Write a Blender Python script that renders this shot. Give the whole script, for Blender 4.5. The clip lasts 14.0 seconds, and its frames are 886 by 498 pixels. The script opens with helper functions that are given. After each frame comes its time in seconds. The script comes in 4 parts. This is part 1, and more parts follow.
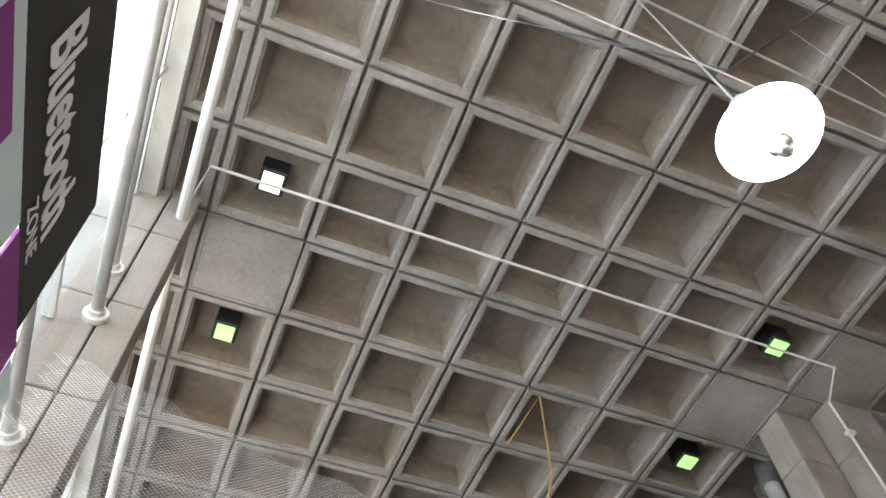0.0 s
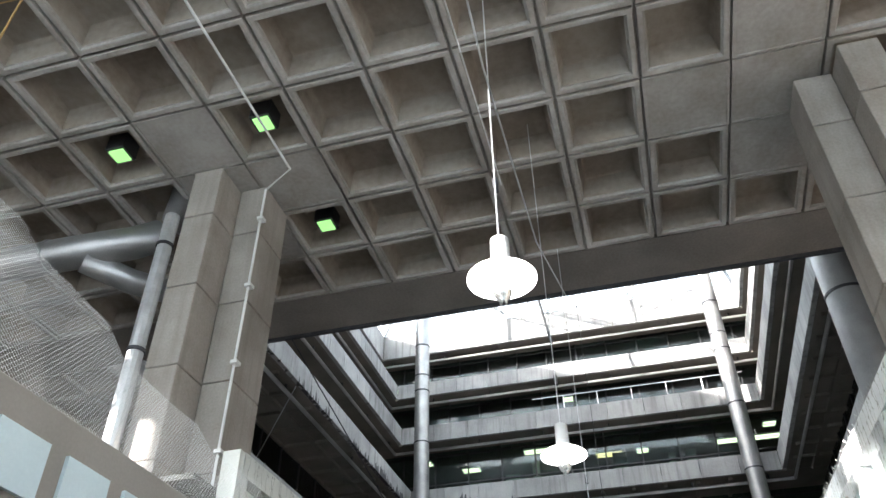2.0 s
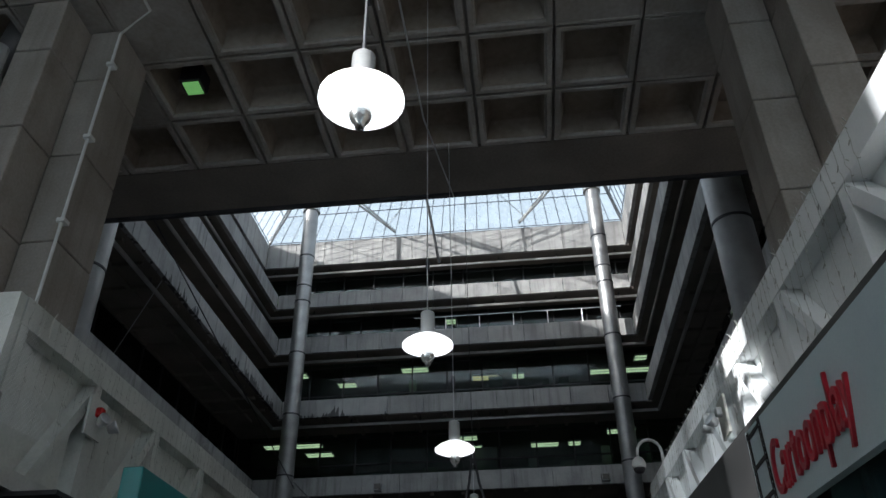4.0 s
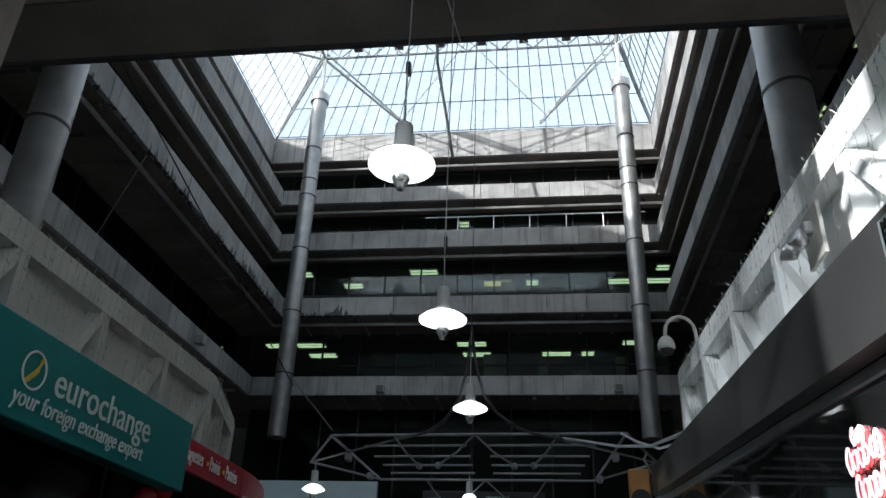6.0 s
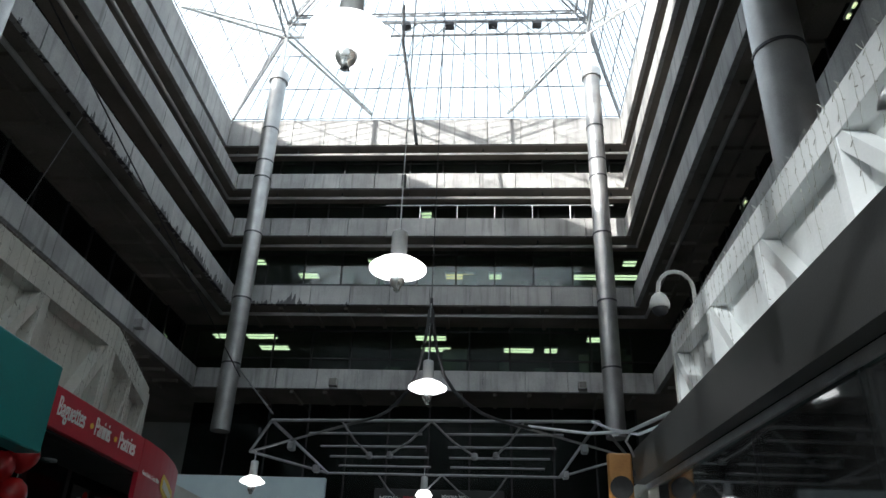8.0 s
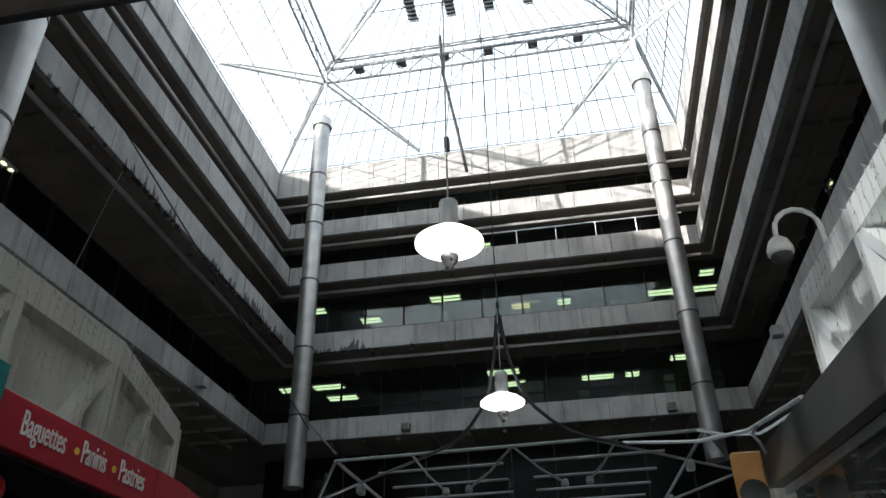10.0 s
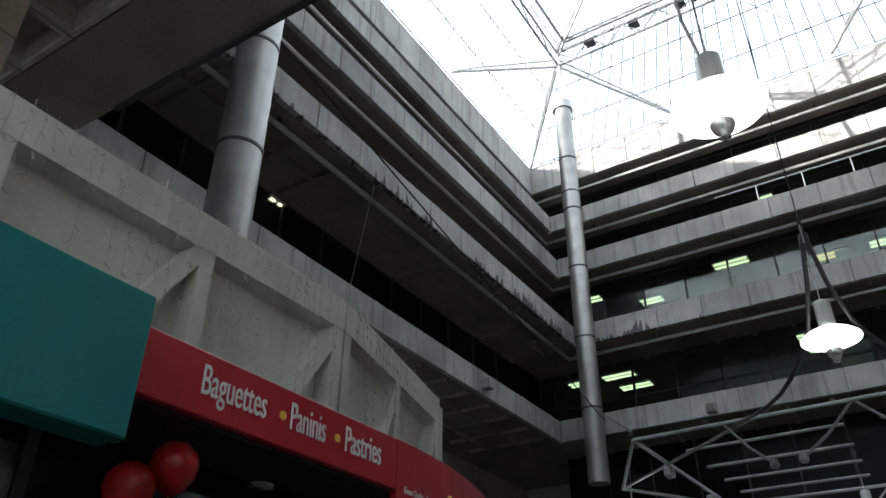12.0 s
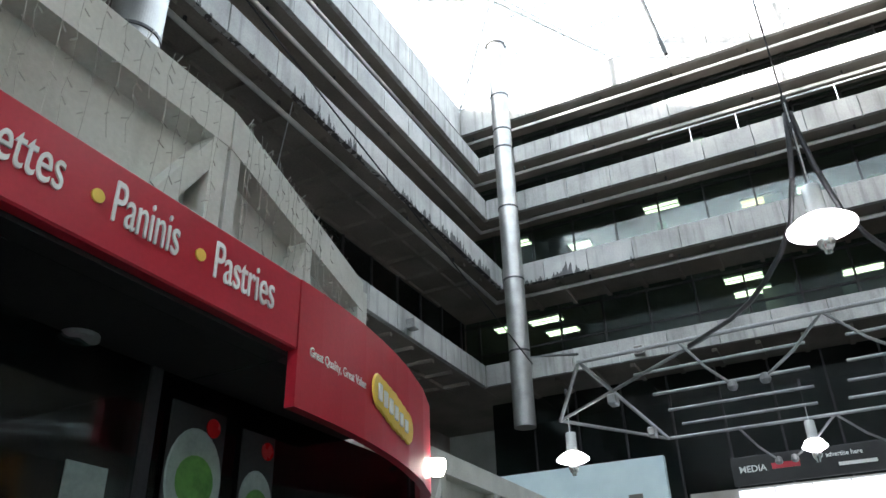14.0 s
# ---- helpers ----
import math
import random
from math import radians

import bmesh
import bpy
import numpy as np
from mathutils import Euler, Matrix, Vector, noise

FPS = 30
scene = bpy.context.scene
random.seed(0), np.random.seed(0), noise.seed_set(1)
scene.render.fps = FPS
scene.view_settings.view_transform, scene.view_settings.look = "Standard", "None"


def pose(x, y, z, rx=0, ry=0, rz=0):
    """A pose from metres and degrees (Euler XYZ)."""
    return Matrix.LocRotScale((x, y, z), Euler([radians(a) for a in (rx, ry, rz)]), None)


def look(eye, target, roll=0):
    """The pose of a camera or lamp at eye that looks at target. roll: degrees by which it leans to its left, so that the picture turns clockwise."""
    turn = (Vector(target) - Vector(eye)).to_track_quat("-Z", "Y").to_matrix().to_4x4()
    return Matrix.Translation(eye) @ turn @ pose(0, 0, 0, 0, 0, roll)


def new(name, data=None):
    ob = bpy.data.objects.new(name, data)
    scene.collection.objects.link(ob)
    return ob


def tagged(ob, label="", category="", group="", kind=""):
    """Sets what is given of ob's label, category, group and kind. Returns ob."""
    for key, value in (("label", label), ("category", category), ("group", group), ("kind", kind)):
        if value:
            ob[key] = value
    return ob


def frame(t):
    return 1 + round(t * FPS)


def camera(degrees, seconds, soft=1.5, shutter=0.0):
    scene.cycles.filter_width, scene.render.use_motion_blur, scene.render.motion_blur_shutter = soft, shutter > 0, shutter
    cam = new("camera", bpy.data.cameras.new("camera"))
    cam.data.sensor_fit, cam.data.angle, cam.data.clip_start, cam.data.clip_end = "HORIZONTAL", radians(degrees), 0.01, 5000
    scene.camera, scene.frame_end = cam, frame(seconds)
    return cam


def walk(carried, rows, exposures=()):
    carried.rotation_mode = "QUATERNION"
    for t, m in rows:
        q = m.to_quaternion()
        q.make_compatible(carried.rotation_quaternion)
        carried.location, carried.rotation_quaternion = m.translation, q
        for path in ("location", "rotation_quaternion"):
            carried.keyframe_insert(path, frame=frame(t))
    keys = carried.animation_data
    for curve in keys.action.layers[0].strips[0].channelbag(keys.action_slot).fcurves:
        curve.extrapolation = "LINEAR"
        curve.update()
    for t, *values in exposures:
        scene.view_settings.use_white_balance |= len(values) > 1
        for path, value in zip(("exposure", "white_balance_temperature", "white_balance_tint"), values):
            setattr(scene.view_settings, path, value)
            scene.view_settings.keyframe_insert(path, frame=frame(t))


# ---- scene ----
cam = camera(59.7, 14.0)
PATH = [
    (0, (0.025, 0.089, 1.637), (0.459, 1.045, 3.339), -3.2),
    (0.5, (0.226, 0.107, 1.634), (0.873, 1.188, 3.187), -3.1),
    (1, (0.076, 0.126, 1.546), (1.151, 1.015, 2.978), -4.6),
    (1.5, (0.192, 0.016, 1.469), (1.521, 0.7, 2.798), -2.8),
    (2, (0.327, 0.067, 1.437), (1.842, 0.476, 2.677), -0.6),
    (2.5, (0.589, 0.116, 1.468), (2.17, 0.36, 2.668), -2.1),
    (3, (1.001, 0.076, 1.476), (2.6, 0.356, 2.644), 1.1),
    (3.2, (1.132, 0.064, 1.451), (2.746, 0.326, 2.603), 0.8),
    (5.3, (3.005, -0.005, 1.692), (4.703, 0.107, 2.744), -1.0),
    (5.5, (3.339, -0.001, 1.674), (5.044, 0.153, 2.707), -0.8),
    (6, (3.792, -0.076, 1.71), (5.557, 0.16, 2.62), 2.1),
    (6.5, (4.117, -0.05, 1.73), (5.896, 0.054, 2.637), 0.9),
    (7, (4.454, -0.049, 1.736), (6.217, 0.052, 2.676), 1.6),
    (7.2, (4.631, -0.018, 1.738), (6.391, 0.074, 2.683), 2.3),
    (9.5, (6.295, 0.088, 1.766), (8.056, 0.36, 2.672), 0.1),
    (10, (6.675, 0.145, 1.789), (8.363, 0.434, 2.822), -1.2),
    (10.5, (7.064, 0.182, 1.831), (8.675, 0.685, 2.903), -1.2),
    (11, (7.417, 0.273, 1.869), (8.988, 0.882, 2.947), -0.4),
    (11.5, (7.701, 0.368, 1.863), (9.264, 1.027, 2.924), -3.9),
    (12, (8.038, 0.463, 1.908), (9.472, 1.388, 2.952), 0.4),
    (12.5, (8.316, 0.64, 1.923), (9.723, 1.577, 2.992), -0.7),
    (13, (8.667, 0.853, 1.943), (10.062, 1.804, 3.014), -1.4),
    (13.5, (8.945, 1.049, 1.925), (10.41, 2.01, 2.891), 1.3),
    (14, (9.31, 1.295, 1.962), (10.887, 2.075, 2.912), -1.8),
]

EXPOSURES = [(0.0, 3.0, 6600, 15), (0.7, 3.15, 6600, 15), (1.5, 3.1, 6450, 14), (2.2, 2.7, 6100, 12), (3.2, 0.95, 5900, 11), (5.3, 0.7, 5900, 10), (6.5, 1.45, 5950, 10), (7.2, 1.6, 6050, 10),
             (9.5, 2.0, 6250, 11), (10.5, 1.5, 6350, 12), (11.5, 1.45, 6350, 12), (12.2, 2.35, 6250, 11), (14.0, 3.3, 6100, 10)]
walk(cam, [(t, look(eye, target, roll)) for t, eye, target, roll in PATH], EXPOSURES)

# ---- world and sun ----
SUN_TO = Vector((-2.0, 1.9, 0.85)).normalized()
world = bpy.data.worlds.new("sky")
scene.world = world
world.use_nodes = True
wn = world.node_tree
wn.nodes.clear()
sky = wn.nodes.new("ShaderNodeTexSky")
sky.sky_type = 'NISHITA'
sky.sun_disc = False
sky.sun_elevation = math.asin(SUN_TO.z)
sky.sun_rotation = math.atan2(SUN_TO.x, SUN_TO.y)
sky.air_density, sky.dust_density = 0.45, 10.0
bg = wn.nodes.new("ShaderNodeBackground")
bg.inputs["Strength"].default_value = 0.15
wo = wn.nodes.new("ShaderNodeOutputWorld")
haze = wn.nodes.new("ShaderNodeMix")
haze.data_type = 'RGBA'
haze.inputs[0].default_value = 0.7
haze.inputs[7].default_value = (4.9, 5.6, 5.9, 1)      # thin bright cloud all over
wn.links.new(sky.outputs[0], haze.inputs[6])
wn.links.new(haze.outputs[2], bg.inputs[0])
wn.links.new(bg.outputs[0], wo.inputs[0])

sun_data = bpy.data.lights.new("sun", 'SUN')
sun_data.energy, sun_data.angle, sun_data.color = 5.0, radians(0.5), (1.0, 0.95, 0.88)
sun = new("sun", sun_data)
sun.matrix_world = look(SUN_TO * 60, (0, 0, 0))

# ---- materials ----
def mat_base(name):
    m = bpy.data.materials.new(name)
    m.use_nodes = True
    nt = m.node_tree
    return m, nt, nt.nodes["Principled BSDF"]

def surface(name, c1, c2, rough=0.8, metal=0.0, scale=3.0, fine=40.0, bump=0.15, streak=0.0, streak_col=(0.08, 0.075, 0.07), pieces=0.0, spec=0.5):
    """Two-scale noise colour with fine relief; streak adds vertical run-off stains; pieces varies alike pieces."""
    m, nt, b = mat_base(name)
    N, L = nt.nodes.new, nt.links.new
    geo = N("ShaderNodeNewGeometry")
    n1 = N("ShaderNodeTexNoise"); n1.inputs["Scale"].default_value = scale; n1.inputs["Detail"].default_value = 6
    n2 = N("ShaderNodeTexNoise"); n2.inputs["Scale"].default_value = fine; n2.inputs["Detail"].default_value = 4
    L(geo.outputs["Position"], n1.inputs["Vector"]); L(geo.outputs["Position"], n2.inputs["Vector"])
    mixf = N("ShaderNodeMix"); mixf.data_type = 'FLOAT'; mixf.inputs[0].default_value = 0.3
    L(n1.outputs["Fac"], mixf.inputs[2]); L(n2.outputs["Fac"], mixf.inputs[3])
    ramp = N("ShaderNodeMapRange")
    ramp.inputs["From Min"].default_value, ramp.inputs["From Max"].default_value = 0.36, 0.66
    L(mixf.outputs[0], ramp.inputs["Value"])
    mix = N("ShaderNodeMix"); mix.data_type = 'RGBA'
    mix.inputs[6].default_value, mix.inputs[7].default_value = (*c1, 1), (*c2, 1)
    L(ramp.outputs[0], mix.inputs[0])
    col = mix.outputs[2]
    if streak:
        mp = N("ShaderNodeMapping"); mp.inputs["Scale"].default_value = (2.2, 2.2, 0.16)
        L(geo.outputs["Position"], mp.inputs["Vector"])
        n3 = N("ShaderNodeTexNoise"); n3.inputs["Scale"].default_value = 2.5; n3.inputs["Detail"].default_value = 5
        L(mp.outputs[0], n3.inputs["Vector"])
        r3 = N("ShaderNodeMapRange"); r3.inputs["From Min"].default_value, r3.inputs["From Max"].default_value = 0.5, 0.72
        r3.inputs["To Max"].default_value = streak
        L(n3.outputs["Fac"], r3.inputs["Value"])
        mx = N("ShaderNodeMix"); mx.data_type = 'RGBA'; mx.inputs[7].default_value = (*streak_col, 1)
        L(r3.outputs[0], mx.inputs[0]); L(col, mx.inputs[6])
        col = mx.outputs[2]
    if pieces:
        oi = N("ShaderNodeObjectInfo")
        hs = N("ShaderNodeHueSaturation")
        r4 = N("ShaderNodeMapRange"); r4.inputs["To Min"].default_value, r4.inputs["To Max"].default_value = 1 - pieces, 1 + pieces
        L(oi.outputs["Random"], r4.inputs["Value"]); L(r4.outputs[0], hs.inputs["Value"]); L(col, hs.inputs["Color"])
        col = hs.outputs[0]
    L(col, b.inputs["Base Color"])
    rr = N("ShaderNodeMapRange"); rr.inputs["To Min"].default_value, rr.inputs["To Max"].default_value = max(0.02, rough - 0.08), min(1, rough + 0.1)
    L(n1.outputs["Fac"], rr.inputs["Value"]); L(rr.outputs[0], b.inputs["Roughness"])
    b.inputs["Metallic"].default_value = metal
    b.inputs["Specular IOR Level"].default_value = spec
    if bump:
        bp = N("ShaderNodeBump"); bp.inputs["Strength"].default_value = bump; bp.inputs["Distance"].default_value = 0.02
        L(n2.outputs["Fac"], bp.inputs["Height"]); L(bp.outputs[0], b.inputs["Normal"])
    return m

def glow(name, color, strength):
    m, nt, b = mat_base(name)
    b.inputs["Base Color"].default_value = (*color, 1)
    b.inputs["Emission Color"].default_value = (*color, 1)
    b.inputs["Emission Strength"].default_value = strength
    return m

def pane(name, tint, clear, rough=0.05, gloss=0.06, grazing=False):
    """Thin glass: mostly clear, with gloss and some dirt that scatters light."""
    m, nt, b = mat_base(name)
    N, L = nt.nodes.new, nt.links.new
    nt.nodes.remove(b)
    out = [n for n in nt.nodes if n.type == 'OUTPUT_MATERIAL'][0]
    tr = N("ShaderNodeBsdfTransparent"); tr.inputs[0].default_value = (*tint, 1)
    gl = N("ShaderNodeBsdfGlossy"); gl.inputs["Roughness"].default_value = rough
    thru = N("ShaderNodeBsdfTranslucent"); thru.inputs[0].default_value = (0.8, 0.85, 0.88, 1)
    back = N("ShaderNodeBsdfDiffuse"); back.inputs[0].default_value = (0.8, 0.82, 0.83, 1)
    dif = N("ShaderNodeMixShader"); dif.inputs[0].default_value = 0.4
    L(thru.outputs[0], dif.inputs[1]); L(back.outputs[0], dif.inputs[2])
    noise_n = N("ShaderNodeTexNoise"); noise_n.inputs["Scale"].default_value = 1.3; noise_n.inputs["Detail"].default_value = 6
    geo = N("ShaderNodeNewGeometry"); L(geo.outputs["Position"], noise_n.inputs["Vector"])
    mr = N("ShaderNodeMapRange"); mr.inputs["From Min"].default_value, mr.inputs["From Max"].default_value = 0.3, 0.75
    mr.inputs["To Min"].default_value, mr.inputs["To Max"].default_value = (1 - clear) * 0.5, (1 - clear) * 1.6
    L(noise_n.outputs["Fac"], mr.inputs["Value"])
    m1 = N("ShaderNodeMixShader"); L(mr.outputs[0], m1.inputs[0]); L(tr.outputs[0], m1.inputs[1]); L(dif.outputs[0], m1.inputs[2])
    m2 = N("ShaderNodeMixShader")
    m2.inputs[0].default_value = gloss
    fr = N("ShaderNodeFresnel"); fr.inputs["IOR"].default_value = 1.5
    fm = N("ShaderNodeMath"); fm.operation = 'MULTIPLY'; fm.inputs[1].default_value = gloss / 0.045; fm.use_clamp = True
    if grazing:
        L(fr.outputs[0], fm.inputs[0]); L(fm.outputs[0], m2.inputs[0])
    L(m1.outputs[0], m2.inputs[1]); L(gl.outputs[0], m2.inputs[2])
    L(m2.outputs[0], out.inputs["Surface"])
    return m

M = {}
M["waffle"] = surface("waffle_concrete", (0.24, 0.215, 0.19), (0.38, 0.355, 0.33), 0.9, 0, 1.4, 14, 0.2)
# Recess faces: browner finish, with part of their shade put into the colour.
M["coffer"] = surface("shaded_coffer_concrete", (0.185, 0.148, 0.112), (0.31, 0.275, 0.235), 0.9, 0, 0.8, 9, 0.12)
M["pier"] = surface("pier_concrete", (0.25, 0.218, 0.188), (0.38, 0.342, 0.305), 0.9, 0, 1.2, 30, 0.3, 0.35, (0.14, 0.12, 0.1), 0.06)
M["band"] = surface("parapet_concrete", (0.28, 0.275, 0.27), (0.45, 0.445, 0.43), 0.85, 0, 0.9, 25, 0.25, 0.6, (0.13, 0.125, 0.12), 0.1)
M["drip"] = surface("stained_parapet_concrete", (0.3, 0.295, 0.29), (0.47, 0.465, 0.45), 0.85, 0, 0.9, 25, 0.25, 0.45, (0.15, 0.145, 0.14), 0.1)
def add_drips(m, reach):
    """Black ragged run-off stains that grow up from a panel's lower edge."""
    nt = m.node_tree
    N, L = nt.nodes.new, nt.links.new
    b = nt.nodes["Principled BSDF"]
    base = b.inputs["Base Color"].links[0].from_socket
    geo, tc, sep = N("ShaderNodeNewGeometry"), N("ShaderNodeTexCoord"), N("ShaderNodeSeparateXYZ")
    L(tc.outputs["Object"], sep.inputs[0])
    mp = N("ShaderNodeMapping"); mp.inputs["Scale"].default_value = (1, 1, 0.08)
    L(geo.outputs["Position"], mp.inputs["Vector"])
    fine = N("ShaderNodeTexNoise"); fine.inputs["Scale"].default_value = 7.0; fine.inputs["Detail"].default_value = 3
    wide = N("ShaderNodeTexNoise"); wide.inputs["Scale"].default_value = 0.42; wide.inputs["Detail"].default_value = 2
    L(mp.outputs[0], fine.inputs["Vector"]); L(geo.outputs["Position"], wide.inputs["Vector"])
    both = N("ShaderNodeMath"); both.operation = 'MULTIPLY'
    L(fine.outputs["Fac"], both.inputs[0]); L(wide.outputs["Fac"], both.inputs[1])
    high = N("ShaderNodeMapRange"); high.inputs["From Min"].default_value, high.inputs["From Max"].default_value = 0.24, 0.42
    high.inputs["To Max"].default_value = reach
    L(both.outputs[0], high.inputs["Value"])
    less = N("ShaderNodeMath"); less.operation = 'LESS_THAN'
    L(sep.outputs["Z"], less.inputs[0]); L(high.outputs[0], less.inputs[1])
    mx = N("ShaderNodeMix"); mx.data_type = 'RGBA'; mx.inputs[7].default_value = (0.035, 0.034, 0.035, 1)
    weak = N("ShaderNodeMath"); weak.operation = 'MULTIPLY'; weak.inputs[1].default_value = 0.85
    L(less.outputs[0], weak.inputs[0]); L(weak.outputs[0], mx.inputs[0]); L(base, mx.inputs[6]); L(mx.outputs[2], b.inputs["Base Color"])
add_drips(M["drip"], 0.55)
M["soffit"] = surface("soffit_concrete", (0.15, 0.132, 0.115), (0.25, 0.222, 0.195), 0.9, 0, 0.7, 20, 0.2)
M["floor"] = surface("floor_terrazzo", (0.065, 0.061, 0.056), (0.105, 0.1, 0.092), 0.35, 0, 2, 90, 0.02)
M["duct"] = surface("brushed_duct_steel", (0.42, 0.41, 0.40), (0.62, 0.61, 0.6), 0.38, 0.85, 1.5, 60, 0.04)
M["ductcolumn"] = surface("dull_duct_column", (0.3, 0.295, 0.29), (0.46, 0.455, 0.45), 0.4, 0.8, 1.5, 60, 0.03)
M["darksteel"] = surface("dark_steel", (0.05, 0.05, 0.055), (0.10, 0.10, 0.105), 0.5, 0.6, 3, 60, 0.05)
M["mullion"] = surface("black_mullion", (0.02, 0.02, 0.022), (0.045, 0.045, 0.05), 0.45, 0.3, 3, 60, 0.03)
M["white"] = surface("white_steel_paint", (0.62, 0.62, 0.6), (0.78, 0.78, 0.76), 0.45, 0, 4, 60, 0.05)
M["frametube"] = surface("dull_frame_tube", (0.24, 0.245, 0.25), (0.38, 0.385, 0.39), 0.4, 0.6, 5, 80, 0.03)
M["galv"] = surface("galvanised_tube", (0.55, 0.56, 0.57), (0.75, 0.76, 0.77), 0.35, 0.7, 5, 80, 0.03)
M["panel"] = surface("grey_white_panel", (0.5, 0.5, 0.46), (0.66, 0.66, 0.61), 0.75, 0, 2.2, 45, 0.12, 0.25, (0.3, 0.29, 0.25))
M["whitepanel"] = surface("white_panel", (0.76, 0.79, 0.79), (0.86, 0.88, 0.88), 0.7, 0, 2.2, 45, 0.12, 0.2, (0.45, 0.44, 0.4))
M["whiteframe"] = surface("white_painted_frame", (0.78, 0.81, 0.81), (0.86, 0.88, 0.88), 0.65, 0, 3, 50, 0.1)
# Bars kept dark: their silhouette against bright sky is put into the colour.
M["bar"] = surface("backlit_glazing_bar", (0.1, 0.11, 0.13), (0.2, 0.21, 0.23), 0.5, 0.2, 3, 50, 0.03)
M["frame"] = surface("painted_timber_frame", (0.5, 0.5, 0.46), (0.66, 0.66, 0.61), 0.7, 0, 3, 50, 0.1)
M["slot"] = surface("slot_shade", (0.12, 0.11, 0.10), (0.2, 0.19, 0.17), 0.9, 0, 3, 40, 0.1)
M["teal"] = surface("teal_sign_board", (0.008, 0.19, 0.19), (0.015, 0.24, 0.235), 0.4, 0, 2, 60, 0.02)
M["red"] = surface("red_sign_board", (0.42, 0.014, 0.03), (0.52, 0.022, 0.045), 0.38, 0, 2, 60, 0.02)
M["grey"] = surface("dark_grey_fascia", (0.03, 0.031, 0.031), (0.05, 0.05, 0.049), 0.34, 0.25, 1.5, 60, 0.03)
M["greysign"] = surface("warm_grey_fascia", (0.25, 0.225, 0.2), (0.32, 0.29, 0.26), 0.5, 0, 2, 60, 0.03)
M["black"] = surface("matt_black", (0.012, 0.012, 0.013), (0.03, 0.03, 0.03), 0.6, 0, 3, 50, 0.03)
M["shopglass"] = pane("shop_glass", (0.3, 0.36, 0.36), 0.99, 0.04, 0.045, True)
# Tint and scatter added to weaken the sun through the panes past y 7.3.
M["dimglass"] = pane("sun_dimming_glass", (0.56, 0.58, 0.59), 0.64, 0.1)
M["tealglass"] = pane("teal_shop_glass", (0.42, 0.6, 0.6), 0.96, 0.04, 0.06, True)
M["office"] = pane("office_glass", (0.6, 0.72, 0.72), 0.985, 0.05, 0.05, True)
M["roofglass"] = pane("roof_glass", (0.98, 0.98, 0.96), 0.72, 0.1)
M["sideglass"] = pane("side_glass", (0.92, 0.95, 0.96), 0.92, 0.1)
M["text"] = surface("white_lettering", (0.78, 0.78, 0.76), (0.86, 0.86, 0.84), 0.5, 0, 6, 60, 0.0)
M["palewhite"] = surface("pale_blue_board", (0.55, 0.66, 0.7), (0.64, 0.75, 0.78), 0.45, 0, 2, 60, 0.02)
M["yellow"] = surface("yellow_paint", (0.75, 0.5, 0.06), (0.85, 0.6, 0.1), 0.5, 0, 5, 60, 0.02)
M["orange"] = surface("orange_timber", (0.45, 0.2, 0.05), (0.6, 0.3, 0.08), 0.5, 0, 6, 40, 0.08)
M["purple"] = surface("purple_print", (0.2, 0.02, 0.2), (0.26, 0.03, 0.25), 0.5, 0, 3, 60, 0.02)
M["rope"] = surface("tan_rope", (0.4, 0.26, 0.1), (0.55, 0.38, 0.16), 0.9, 0, 20, 80, 0.1)
M["net"] = surface("white_netting", (0.7, 0.7, 0.68), (0.82, 0.82, 0.8), 0.6, 0, 8, 60, 0)
M["balloon"] = surface("red_balloon", (0.4, 0.01, 0.012), (0.5, 0.02, 0.02), 0.25, 0, 2, 60, 0)
M["green"] = surface("green_print", (0.05, 0.16, 0.03), (0.12, 0.3, 0.06), 0.5, 0, 14, 60, 0.02)
M["lampglow"] = glow("lamp_shade_glow", (1.0, 0.98, 0.95), 1.1)
M["bulb"] = surface("lamp_reflector_bowl", (0.5, 0.52, 0.5), (0.7, 0.7, 0.68), 0.25, 0.8, 6, 60, 0.02)
M["gearcase"] = surface("pale_gear_case", (0.62, 0.63, 0.62), (0.74, 0.75, 0.74), 0.22, 0.35, 6, 60, 0.02)
M["greenlight"] = glow("green_light", (0.42, 1.0, 0.28), 0.13)
M["paleglow"] = glow("pale_light", (0.85, 1.0, 0.75), 0.4)
M["tube"] = glow("fluorescent_tube", (1.0, 0.98, 0.55), 0.6)
M["warmtube"] = glow("warm_tube", (1.0, 0.75, 0.3), 0.5)
M["screen"] = glow("lit_screen", (0.85, 0.92, 1.0), 0.4)
M["neon"] = glow("red_neon", (1.0, 0.12, 0.12), 0.2)
M["neonwhite"] = glow("white_neon", (1.0, 0.9, 0.9), 0.35)
M["spot"] = glow("spot_lamp", (1.0, 0.93, 0.75), 3.0)
M["fairy"] = surface("clear_fairy_wire", (0.3, 0.3, 0.27), (0.45, 0.45, 0.4), 0.4, 0, 9, 80, 0)
M["plate"] = surface("printed_plate", (0.22, 0.28, 0.26), (0.34, 0.41, 0.38), 0.5, 0, 9, 60, 0.02)
M["partition"] = surface("office_partition", (0.26, 0.29, 0.22), (0.36, 0.38, 0.3), 0.7, 0, 1.5, 30, 0.05)
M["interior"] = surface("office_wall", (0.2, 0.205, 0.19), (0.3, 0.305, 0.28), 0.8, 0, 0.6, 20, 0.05)

